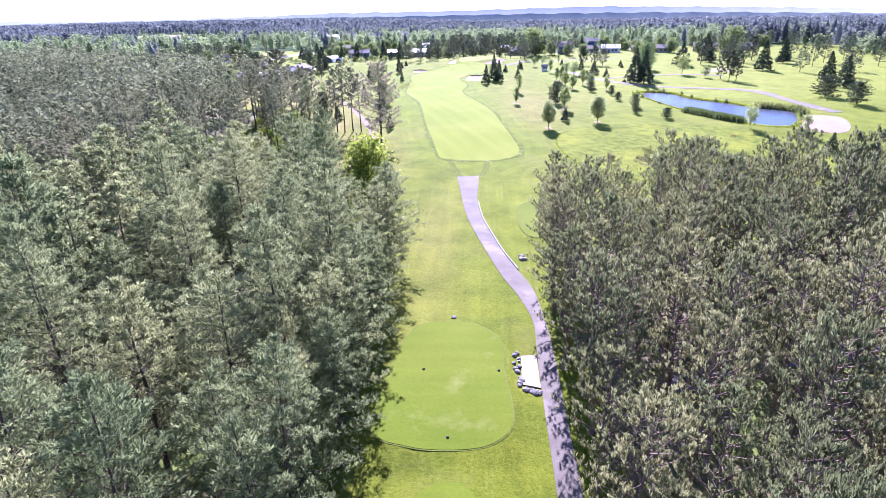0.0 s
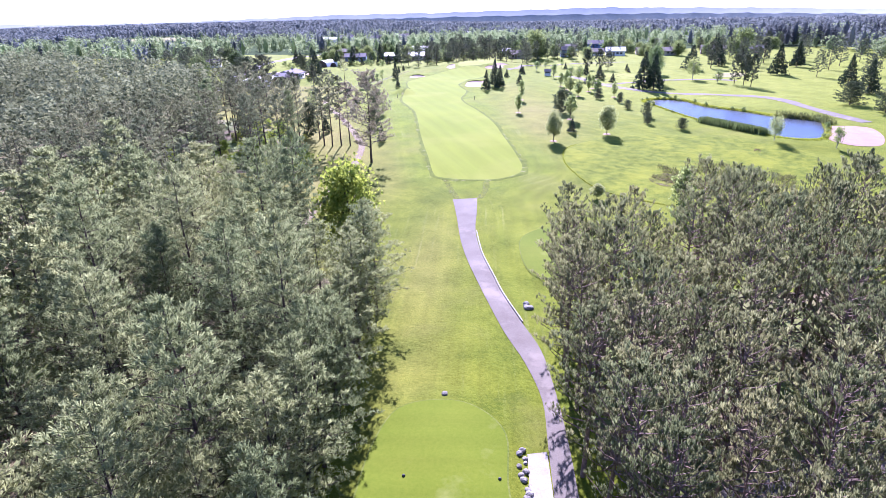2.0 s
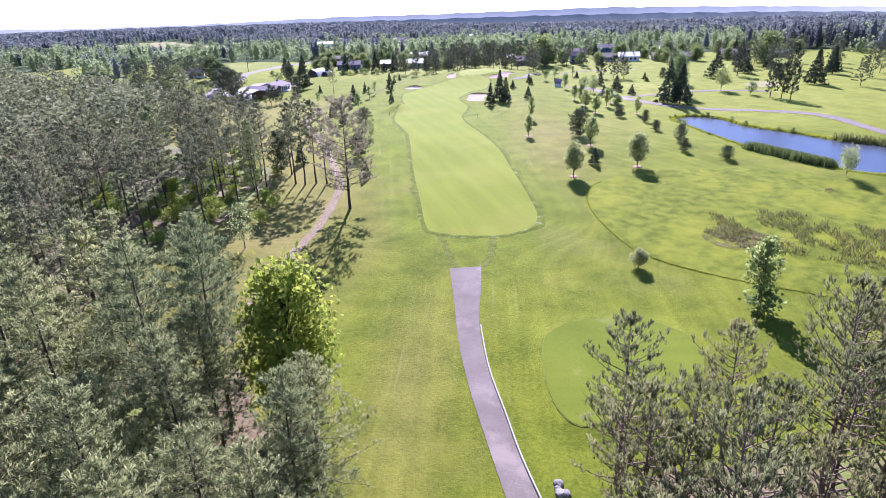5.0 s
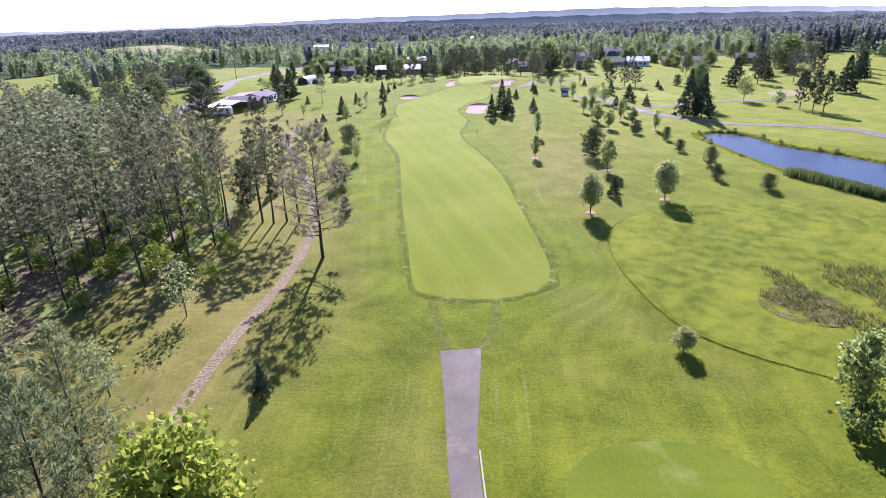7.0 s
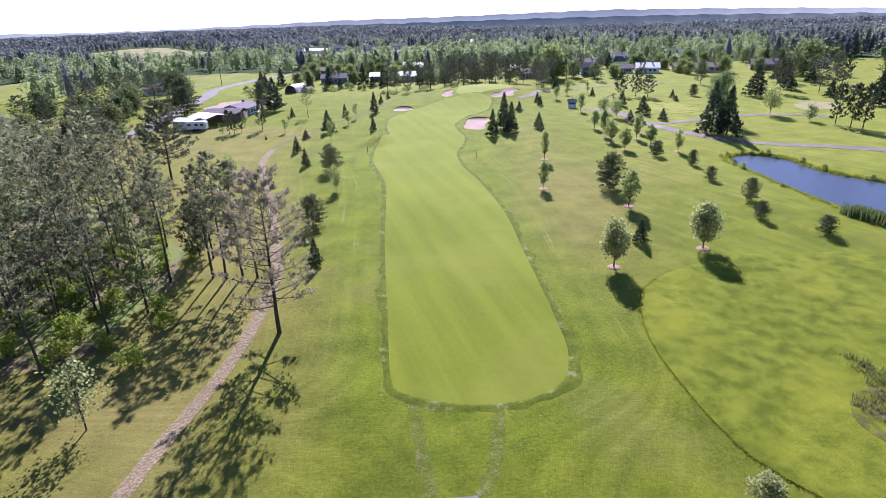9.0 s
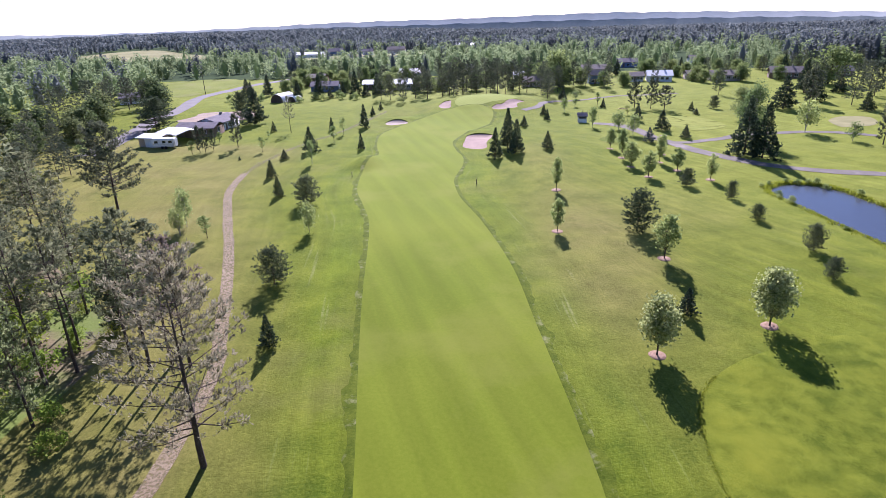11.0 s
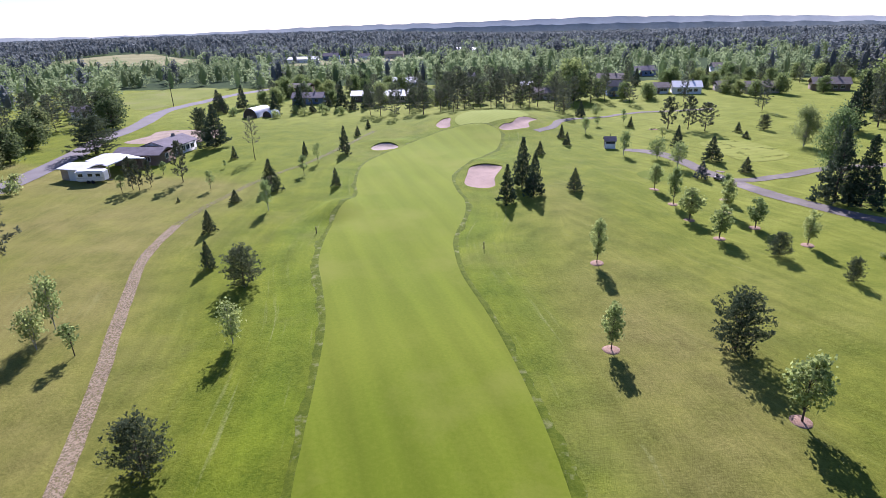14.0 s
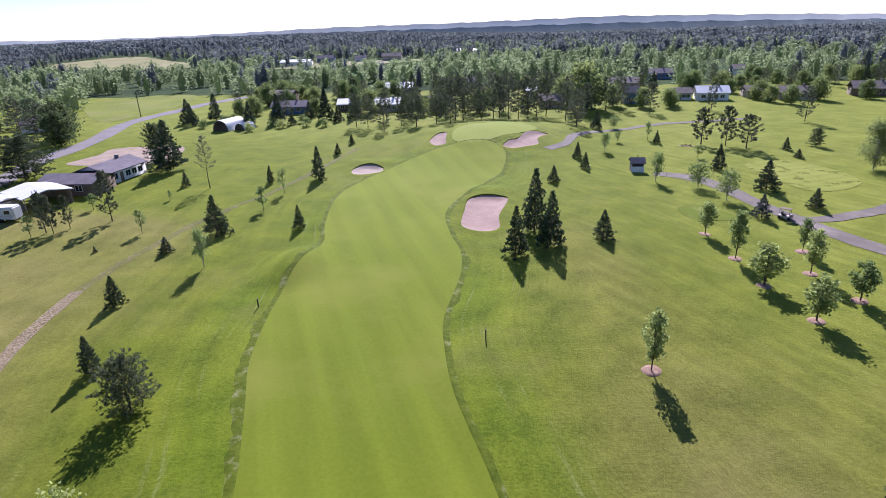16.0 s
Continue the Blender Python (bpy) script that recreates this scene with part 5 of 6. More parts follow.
# young broadleaved trees, each in a ring of wood chips
def mulch_ring(x, y, r0):
    a = np.arange(20) * 2 * math.pi / 20
    rs = [(0.0, 0.10), (0.55 * r0, 0.11), (0.9 * r0, 0.08), (r0, 0.0)]
    v = [np.array([[x, y, land_at(x, y) + rs[0][1]]])]
    for q, up in rs[1:]:
        qx, qy = x + q * np.cos(a) * (1 + 0.05 * np.sin(3 * a)), y + q * np.sin(a)
        v.append(np.column_stack([qx, qy, land(qx, qy) + up]))
    i = np.arange(20)
    j = (i + 1) % 20
    quads = np.concatenate([np.stack([1 + i + 20 * k, 1 + j + 20 * k, 1 + j + 20 * (k + 1), 1 + i + 20 * (k + 1)], 1) for k in range(2)])
    me = mesh_np("mulch_ring", np.concatenate(v), [np.stack([np.zeros(20, dtype=int), 1 + i, 1 + j], 1), quads[:, ::-1]], M_MULCH, True)
    tagged(new("mulch_ring", me), "round bed of pinkish wood chips below a young tree", "mulch bed", "mulch rings")


for i, (x, y, h, w) in enumerate([(15.4, 205.9, 6.1, 2.6), (34.1, 215.8, 5.1, 3.8), (32.5, 232.3, 6.3, 2.8), (32.7, 224.4, 5.2, 4.4), (39.3, 227.6, 5.9, 2.8), (40.8, 220.4, 4.7, 3.5), (31.6, 240.8, 4.7, 3.0), (26.1, 176.0, 6.3, 3.8), (13.4, 186.0, 5.2, 2.6), (44.9, 213.5, 5.0, 2.6), (41.7, 234.5, 4.5, 2.1)]):
    plant(MAPLES[i % 4], x, y, w / 3.5, h / 6.0 / (w / 3.5))
    mulch_ring(x, y, 0.85)
for i, (x, y, h, w) in enumerate([(19.6, 154.3, 6.6, 4.5), (32.3, 159.5, 6.4, 4.5)]):
    plant(PALE_TREES[i % 2], x, y, w / 4.4, h / 6.3 / (w / 4.4))
    mulch_ring(x, y, 0.85)
for x, y, h, w in [(25.0, 186.2, 7.0, 4.9), (39.3, 209.5, 3.7, 2.9), (44.3, 201.9, 3.5, 2.0), (43.9, 190.8, 2.9, 2.2), (46.0, 178.6, 4.2, 2.7), (44.4, 170.7, 3.1, 2.1), (50.8, 165.0, 2.9, 2.6)]:
    plant(BUSHY_PINES[int(x) % 3], x, y, w / 4.4, 0.84 * h / 6.0 / (w / 4.4))
for x, y, h, w in [(-23.5, 168.4, 5.5, 3.9), (-28.5, 199.7, 5.7, 4.4), (-77.8, 292.8, 10.0, 5.3), (75.1, 298.5, 4.6, 3.3), (105.4, 194.4, 7.1, 7.0), (106.5, 180.7, 6.8, 5.6)]:
    plant(BUSHY_PINES[int(abs(x)) % 3], x, y, w / 4.4, 0.84 * h / 6.0 / (w / 4.4))
for i, (x, y, h, w) in enumerate([(32.2, 269.2, 5.5, 3.0), (38.5, 265.1, 4.8, 4.0), (40.5, 257.2, 5.4, 3.9), (27.6, 295.4, 4.3, 2.6), (35.2, 325.0, 3.4, 3.4), (-44.7, 188.2, 6.5, 3.0), (-43.7, 184.1, 4.5, 3.0), (-24.2, 186.2, 4.8, 2.8), (66.3, 152.0, 5.4, 3.6), (76.2, 146.3, 4.4, 2.8), (88.4, 246.2, 4.4, 3.3), (83.3, 257.6, 8.2, 6.0), (-36.0, 229.0, 5.5, 2.2)]):
    plant(BIRCHES[i % 3], x, y, w / 3.6, h / 5.2 / (w / 3.6))
for i, (x, y, h, w) in enumerate([(-37.1, 264.1, 4.8, 1.9), (-37.2, 253.8, 4.4, 2.3), (-39.0, 183.2, 3.8, 2.1), (-69.6, 240.9, 3.5, 1.9), (-52.4, 242.5, 4.0, 1.7), (-57.2, 260.0, 1.9, 1.0), (-69.0, 255.2, 3.1, 1.8), (40.2, 308.0, 4.6, 1.9), (32.4, 305.5, 2.8, 1.9), (45.8, 287.9, 3.0, 2.3)]):
    plant(SAPLINGS[i % 2], x, y, w / 1.9, h / 4.5 / (w / 1.9))
plant(THIN_PINES[2], -53.4, 268.2, 0.62, 1.1, label="tall thin pine beside the ranch house lawn")
plant(COTTONWOOD, 65.8, 248.0, 0.95, 1.15)
plant(COTTONWOOD, 74.7, 276.4, 0.9, 0.86)
for i, (x, y, h, w) in enumerate([(51.2, 302.3, 8.3, 6.2), (55.9, 300.0, 8.8, 5.2), (59.2, 296.6, 7.3, 6.0), (92.5, 241.7, 9.8, 5.0), (94.0, 237.6, 10.3, 5.0), (95.6, 235.3, 10.5, 5.5), (105.0, 300.0, 11.3, 8.0), (135.8, 318.8, 11.0, 7.6), (-61.0, 248.3, 8.3, 4.0), (-68.6, 242.9, 6.4, 3.2), (-66.8, 242.2, 6.2, 2.8), (-65.9, 244.8, 5.4, 2.6)]):
    plant(COURSE_PINES[i % 3], x, y, w / 5.8, h / 8.5 / (w / 5.8))


# ---- buildings ----
def gable_wall_mesh(w, d, hw, hr, material):
    v = [(-w / 2, -d / 2, -0.5), (w / 2, -d / 2, -0.5), (w / 2, d / 2, -0.5), (-w / 2, d / 2, -0.5), (-w / 2, -d / 2, hw), (w / 2, -d / 2, hw), (w / 2, d / 2, hw), (-w / 2, d / 2, hw), (-w / 2, 0, hw + hr), (w / 2, 0, hw + hr)]
    quads = np.array([(0, 1, 5, 4), (1, 2, 6, 5), (2, 3, 7, 6), (3, 0, 4, 7)])
    return mesh_np("wall", v, [quads, np.array([(4, 7, 8), (5, 9, 6)])], material)


def roof_slab(w, d, hw, hr, side, over=0.5, thick=0.16):
    """One slope of a gable roof, as a slab with thickness."""
    bm = bmesh.new()
    run = d / 2
    k = hr / run
    pts = [(-w / 2 - over, side * (run + over), hw - k * over), (w / 2 + over, side * (run + over), hw - k * over), (w / 2 + over, 0, hw + hr), (-w / 2 - over, 0, hw + hr)]
    low = [bm.verts.new((x, y, z + 0.03)) for x, y, z in pts]
    top = [bm.verts.new((x, y, z + 0.03 + thick)) for x, y, z in pts]
    bm.faces.new(low[::-1]), bm.faces.new(top)
    for i in range(4):
        bm.faces.new((low[i], low[(i + 1) % 4], top[(i + 1) % 4], top[i]))
    bmesh.ops.recalc_face_normals(bm, faces=bm.faces[:])
    return bm


def window_on(parent, x, y, z, w, h, axis="y", sign=-1):
    """A framed window set on a wall face."""
    t = 0.06
    def slab(a, b, c, d, depth, e=0.0):
        if axis == "y":
            lo, hi = sorted((y + sign * e, y + sign * depth))
            return box_bm(a, b, lo, hi, c, d)
        lo, hi = sorted((y + sign * e, y + sign * depth))
        return box_bm(lo, hi, a, b, c, d)
    win = new("window")
    win.parent = parent
    part_bm("pane", slab(x - w / 2, x + w / 2, z, z + h, 0.03), M_GLASS, win)
    bm = bmesh.new()
    for a, b, c, d in ((x - w / 2 - t, x - w / 2, z - t, z + h + t), (x + w / 2, x + w / 2 + t, z - t, z + h + t), (x - w / 2, x + w / 2, z + h, z + h + t), (x - w / 2, x + w / 2, z - t, z), (x - 0.02, x + 0.02, z, z + h)):
        piece = slab(a, b, c, d, 0.07)
        me = bpy.data.meshes.new("tmp")
        piece.to_mesh(me)
        piece.free()
        bm.from_mesh(me)
        bpy.data.meshes.remove(me)
    part_bm("frame", bm, M_TRIM, win, "white window frame")


def house(x, y, turn, w, d, hw, hr, wall, roof, label, windows=4, chimney=True, garage=False, name="house"):
    z = float(base_land(x, y))
    ob = thing(name, x, y, z, label, name.replace("_", " "), "houses behind the course" if name == "house" else "", turn)
    part("wall", gable_wall_mesh(w, d, hw, hr, wall), ob)
    part_bm("roof", roof_slab(w, d, hw, hr, -1), roof, ob)
    part_bm("roof", roof_slab(w, d, hw, hr, 1), roof, ob)
    if windows:
        step = w / (windows + 1)
        for i in range(windows):
            if i == 1:
                part_bm("door", box_bm(-w / 2 + step * (i + 1) - 0.45, -w / 2 + step * (i + 1) + 0.45, -d / 2 - 0.05, -d / 2, 0.05, 2.1), M_WALL_BROWN, ob, "brown front door")
            else:
                window_on(ob, -w / 2 + step * (i + 1), -d / 2, 0.9, 1.3, 1.1)
        window_on(ob, 0.0, w / 2, 0.9, 1.2, 1.1, "x", 1)
        window_on(ob, 0.0, -w / 2, 0.9, 1.2, 1.1, "x", -1)
    if garage:
        part_bm("garage_door", box_bm(w / 2 - 4.4, w / 2 - 0.8, -d / 2 - 0.05, -d / 2, 0.0, 2.15), M_TRIM, ob, "white garage door")
    if chimney:
        part_bm("chimney", box_bm(w * 0.18, w * 0.18 + 0.6, -0.3, 0.3, hw + hr * 0.5, hw + hr + 0.8), M_ROCK, ob, "stone chimney")
    return ob


# the ranch house by the road, its carport, garage and trailer
house(-78.8, 276.6, 82, 11.0, 8.0, 2.6, 1.3, M_WALL_WHITE, M_ROOF_GREY, "low white ranch house with a dark shingle roof", 5, True)
house(-79.7, 266.9, 0, 11.0, 7.2, 2.4, 1.0, M_WALL_BROWN, M_ROOF_GREY, "low brown wing of the ranch house", 3, False)


def carport():
    ob = thing("carport", -81.3, 258.3, float(base_land(-81.3, 258.3)), "white-roofed open carport beside the ranch house", "carport", "", -31)
    part_bm("roof", roof_slab(9.0, 8.0, 2.5, 0.75, -1, 0.3), M_ROOF_WHITE, ob, "white metal roof")
    part_bm("roof", roof_slab(9.0, 8.0, 2.5, 0.75, 1, 0.3), M_ROOF_WHITE, ob, "white metal roof")
    for px in (-4.3, 0.0, 4.3):
        for py in (-3.8, 3.8):
            part_bm("post", cylinder_bm(px, py, -0.3, 2.55, 0.09), M_TIMBER, ob)
    part_bm("back_wall", box_bm(-4.4, 4.4, 3.4, 3.6, -0.3, 2.5), M_WALL_BROWN, ob)


carport()
house(-85.0, 252.4, -14, 6.5, 5.5, 2.4, 0.5, M_WALL_TAN, M_ROOF_WHITE, "small garage with a white roof", 0, False, True, "garage")


def trailer(x, y, turn):
    ob = thing("travel_trailer", x, y, float(base_land(x, y)), "white travel trailer parked on the lawn", "trailer", "", turn)
    part_bm("body", box_bm(-2.9, 2.9, -1.15, 1.15, 0.45, 2.65, 0.22), M_WALL_WHITE, ob)
    part_bm("stripe", box_bm(-2.75, 2.75, -1.165, 1.165, 1.15, 1.3), M_STEEL, ob, "grey stripe")
    for wx in (-1.8, 0.2, 1.8):
        part_bm("window", box_bm(wx - 0.45, wx + 0.45, -1.17, -1.14, 1.5, 2.1), M_GLASS, ob)
    for wx in (-0.5, 0.45):
        for wy in (-1.05, 1.05):
            bm = bmesh.new()
            bmesh.ops.create_cone(bm, cap_ends=True, segments=14, radius1=0.36, radius2=0.36, depth=0.22, matrix=pose(wx, wy, 0.36, 90))
            part_bm("wheel", bm, M_RUBBER, ob)
    part_bm("drawbar", box_bm(2.8, 4.0, -0.08, 0.08, 0.4, 0.52), M_DARKMETAL, ob)


trailer(-80.4, 248.4, 6)


def arched_hut(x, y, turn, r0, length, label):
    ob = thing("arched_hut", x, y, float(base_land(x, y)), label, "storage hut", "arched huts", turn)
    a = np.linspace(0, math.pi, 17)
    rows = np.linspace(0, length, 13)
    rib = 1 + 0.012 * (np.arange(13) % 2)
    v = np.concatenate([np.column_stack([r0 * k * np.cos(a), np.full(17, yy), r0 * k * 1.1 * np.sin(a)]) for yy, k in zip(rows, rib)])
    i = np.arange(13 * 17).reshape(13, 17)
    f = np.stack([i[:-1, :-1], i[:-1, 1:], i[1:, 1:], i[1:, :-1]], -1).reshape(-1, 4)
    part("shell", mesh_np("shell", v, f, M_ROOF_WHITE, True), ob, "white ribbed metal shell")
    bm = bmesh.new()
    vs = [bm.verts.new((r0 * 0.985 * math.cos(q), 0.15, r0 * 1.08 * math.sin(q))) for q in a]
    bm.faces.new(vs)
    bmesh.ops.solidify(bm, geom=bm.faces[:], thickness=0.08)
    part_bm("end_wall", bm, M_WALL_BROWN, ob, "dark end wall")


arched_hut(-79.5, 331.5, -18, 3.0, 8.5, "white arched metal storage hut")
arched_hut(-73.6, 331.5, -18, 1.9, 5.0, "small white arched storage hut")


def shelter():
    """The little shelter beside the winding path."""
    x, y = 30.6, 277.6
    ob = thing("shelter", x, y, land_at(x, y), "small white-fronted shelter with a grey gable roof beside the path", "shelter", "", -4)
    part_bm("back_wall", box_bm(-1.2, 1.2, 0.95, 1.05, -0.3, 1.9), M_TIMBER, ob)
    for sx in (-1.2, 1.1):
        part_bm("side_wall", box_bm(sx, sx + 0.1, -1.05, 0.95, -0.3, 1.9), M_TIMBER, ob)
    part_bm("counter", box_bm(-1.1, 1.1, -1.1, -1.0, -0.3, 1.15, 0.02), M_TRIM, ob, "white front panel")
    for px in (-1.15, 1.15):
        part_bm("post", box_bm(px - 0.07, px + 0.07, -1.19, -1.05, -0.3, 1.95), M_TRIM, ob, "white corner post")
    part_bm("fascia", box_bm(-1.3, 1.3, -1.32, -1.22, 1.72, 1.9), M_TRIM, ob, "white fascia board")
    part_bm("roof", roof_slab(2.5, 2.4, 1.9, 0.75, -1, 0.22, 0.1), M_ROOF_GREY, ob)
    part_bm("roof", roof_slab(2.5, 2.4, 1.9, 0.75, 1, 0.22, 0.1), M_ROOF_GREY, ob)
    part_bm("finial", cylinder_bm(0.05, 0, 2.6, 3.4, 0.06), M_DARKMETAL, ob)


shelter()

HOUSES = [
    (-69.0, 366.5, 4, 15, 8.5, 2.7, 1.7, M_WALL_BLUE, M_ROOF_GREY, "blue house with a dark grey shingle roof"),
    (-80.0, 391.0, -8, 13, 8, 4.0, 1.5, M_WALL_BROWN, M_ROOF_BROWN, "brown two-storey house behind trees"),
    (-48.5, 371.0, 3, 10, 8, 2.6, 1.5, M_WALL_BROWN, M_ROOF_WHITE, "long low house with a white metal roof"),
    (-34.5, 367.5, -3, 14, 8.5, 2.7, 1.8, M_WALL_TAN, M_ROOF_WHITE, "low house with a bright white metal roof"),
    (-38.0, 416.0, 5, 16, 9, 3.0, 2.0, M_WALL_BLUE, M_ROOF_WHITE, "blue house with a white roof behind pines"),
    (-17.8, 374.0, 0, 8, 7, 2.5, 1.4, M_WALL_BROWN, M_ROOF_BROWN, "small brown house behind pines"),
    (22.5, 368.5, 2, 10, 9, 2.6, 2.0, M_WALL_TAN, M_ROOF_BROWN, "tan house with a brown roof behind the green"),
    (18.0, 398.0, 0, 6, 5, 2.6, 1.2, M_WALL_WHITE, M_ROOF_WHITE, "small white house among trees"),
    (50.0, 372.0, 6, 6, 6, 4.2, 1.8, M_WALL_BLUE, M_ROOF_BROWN, "tall blue-grey house behind the course"),
    (79.0, 377.5, -8, 13, 9, 2.8, 2.0, M_WALL_WHITE, M_ROOF_WHITE, "white house with a pale roof"),
    (69.5, 380.5, -5, 8, 7, 2.6, 1.6, M_WALL_WHITE, M_ROOF_BROWN, "small white house with a brown roof"),
    (95.0, 383.0, 0, 7, 7, 2.5, 1.5, M_WALL_TAN, M_ROOF_BROWN, "small tan house among trees"),
    (106.0, 375.0, -8, 15, 8.5, 2.6, 1.8, M_WALL_TAN, M_ROOF_BROWN, "long low ranch house with a brown roof"),
    (134.0, 380.0, -14, 16, 9, 2.8, 2.2, M_WALL_BROWN, M_ROOF_BROWN, "wide house with a pale brown roof"),
    (158.0, 384.0, -6, 13, 8, 2.6, 1.8, M_WALL_BROWN, M_ROOF_GREY, "brown house at the wood's edge"),
    (57.0, 417.0, -10, 15, 9, 2.8, 2.0, M_WALL_TAN, M_ROOF_BROWN, "tan house behind the row of trees"),
    (81.0, 456.0, 0, 16, 9, 3.0, 2.0, M_WALL_BLUE, M_ROOF_GREY, "grey-blue house among far trees"),
    (-10.0, 440.0, 6, 12, 8, 2.8, 1.8, M_WALL_TAN, M_ROOF_GREY, "tan house among far trees"),
    (128.0, 470.0, -4, 18, 9, 3.0, 2.0, M_WALL_WHITE, M_ROOF_BROWN, "white house among far trees"),
    (-142.0, 339.0, 20, 13, 8, 2.7, 1.6, M_WALL_WHITE, M_ROOF_GREY, "white house beside the road, half hidden by trees"),
    (-158.0, 746.0, 0, 20, 12, 5.0, 3.0, M_WALL_BLUE, M_ROOF_GREY, "far blue-grey house on cleared ground"),
    (-95.0, 758.0, 0, 24, 12, 5.0, 3.0, M_WALL_TAN, M_ROOF_BROWN, "far tan house on cleared ground"),
    (-125.0, 752.0, 5, 14, 10, 4.0, 2.5, M_WALL_WHITE, M_ROOF_GREY, "far white house on cleared ground"),
    (-25.0, 855.0, 0, 30, 14, 5.0, 3.0, M_WALL_WHITE, M_ROOF_WHITE, "far long white building"),
    (-170.0, 690.0, 0, 34, 14, 4.0, 2.0, M_WALL_WHITE, M_ROOF_WHITE, "far low white-roofed shed"),
]
for x, y, turn, w, d, hw, hr, wall, roof, words in HOUSES:
    house(x, y, turn, w * 0.78, d * 0.85, hw * 0.95, hr * 0.9, wall, roof, words, 4, w > 9)

# ---- trees among the houses ----
def clear_of_houses(x, y, pad=2.0):
    spots = HOUSES + [(-79.3, 275.5, 0, 16, 16), (-79.8, 266.8, 0, 13, 9), (-81.2, 257.6, 0, 13, 12), (-85, 252.4, 0, 8, 8), (-79.5, 333, 0, 9, 12), (-80.4, 248.4, 0, 8, 5)]
    return all(abs(x - h[0]) > h[3] / 2 + pad or abs(y - h[1]) > h[4] / 2 + pad for h in spots)


# the row of dark pines behind the green
r_row = np.random.default_rng(61)
for x in np.arange(-12, 19, 2.8):
    plant(ROW_PINES[int(x) % 3], x + r_row.uniform(-0.6, 0.6), 343 + 0.15 * x + r_row.uniform(-3.0, 3.0), r_row.uniform(0.8, 1.0), r_row.uniform(0.85, 1.08), group="pines behind the green", label="dark pine in the row behind the green")
for x, y, s in [(26.4, 332.0, 0.66), (-28.9, 327.2, 0.72), (-19.9, 331.3, 0.76), (-34.5, 332.0, 0.7), (-38.5, 334.5, 0.74), (-25.0, 335, 0.72), (70.5, 352, 0.62), (88, 330, 0.7)]:
    plant(ROW_PINES[int(abs(x)) % 3], x, y, s, 1.0, group="pines behind the green", label="dark pine behind the green")
for x, y, h, w in [(-66, 344, 9.5, 5.0), (-52, 350, 10, 5.0), (-47, 346, 5, 4.0), (-43, 352, 9.5, 4.6), (-73, 338, 8, 4.4), (-58, 352, 5.5, 4.0), (-60.5, 341, 4.0, 3.0), (-90, 352, 9, 5.0), (-98, 348, 8, 5.0), (-94, 343, 7, 4.5)]:
    plant(SPRUCES[int(abs(x)) % 4], x, y, w / 3.7, h / 6.0 / (w / 3.7), group="spruces among the houses", label="dark spruce beside the houses")
for x, y, s in [(-125, 325, 1.3), (-132, 318, 1.15), (-117, 313, 1.15), (-138, 306, 1.2), (-129, 297, 1.1), (-121, 283, 1.1), (-140, 333, 1.0), (-115, 268, 1.0), (-125, 262, 1.1), (-136, 285, 1.15), (-148, 318, 1.1), (-150, 298, 1.2), (-118, 250, 1.0), (-132, 247, 1.1), (-143, 270, 1.2), (-108, 236, 0.9), (-156, 345, 1.0), (-105, 229, 0.9), (-113, 243, 1.0), (-111, 257, 0.85), (-119, 268, 0.9), (-107, 219, 0.95), (-98, 224, 0.8), (-92, 214, 0.85), (-101, 210, 1.0), (-111, 213, 0.9), (-85, 205, 0.8), (-95, 206, 0.9), (-117, 229, 1.0), (-88, 222, 0.7)]:
    if int(abs(x)) % 2:
        plant(BIG_DARK[int(abs(y)) % 2], x, y, s * 0.88, 0.86)
    else:
        plant(ROW_PINES[int(abs(x)) % 3], x, y, s * 0.85, 0.9, group="pines beside the road", label="dark pine beside the road")
        plant(ROW_PINES[int(abs(y)) % 3], x + 4.5, y + 3.5, s * 0.72, 0.95, group="pines beside the road", label="dark pine beside the road")
plant(BUSHY_PINES[0], -98.1, 275.9, 2.5, 0.6, label="broad dark pine beside the road")
for x, y in [(-95.7, 246), (-99, 242), (-92, 240), (-103, 249), (-88, 338), (-66, 340), (-58, 344), (-96, 330), (-101, 338), (-92, 322), (-84, 345), (-62, 336), (-55, 338), (-70, 330), (-49, 337)]:
    plant(SHRUBS[int(abs(x)) % 2], x, y, 1.7, 1.0, group="shrubs among the houses", label="rounded green shrub near the houses")


def village_trees():
    r = np.random.default_rng(71)
    n = 0
    for x, y in scatter(np.array([(-100, 352), (-20, 352), (20, 358), (60, 366), (175, 392), (205, 430), (-120, 430)]), 7.6, 72):
        if not clear_of_houses(x, y, 1.6) or (-128 < x < -92 and y < 425) or r.uniform() < 0.46:
            continue
        if x > 40 and y < 392 and r.uniform() < 0.8:
            continue
        pick = r.uniform()
        if pick < 0.58:
            plant(BIG_BROAD[n % 3], x, y, r.uniform(0.42, 0.78), r.uniform(0.85, 1.1))
        elif pick < 0.93:
            plant(ROW_PINES[n % 3], x, y, r.uniform(0.5, 0.78), 1.0, group="pines among the houses", label="dark pine among the houses")
        else:
            plant(SPRUCES[n % 4], x, y, r.uniform(0.9, 1.4), r.uniform(0.95, 1.2), group="spruces among the houses", label="dark spruce among the houses")
        n += 1


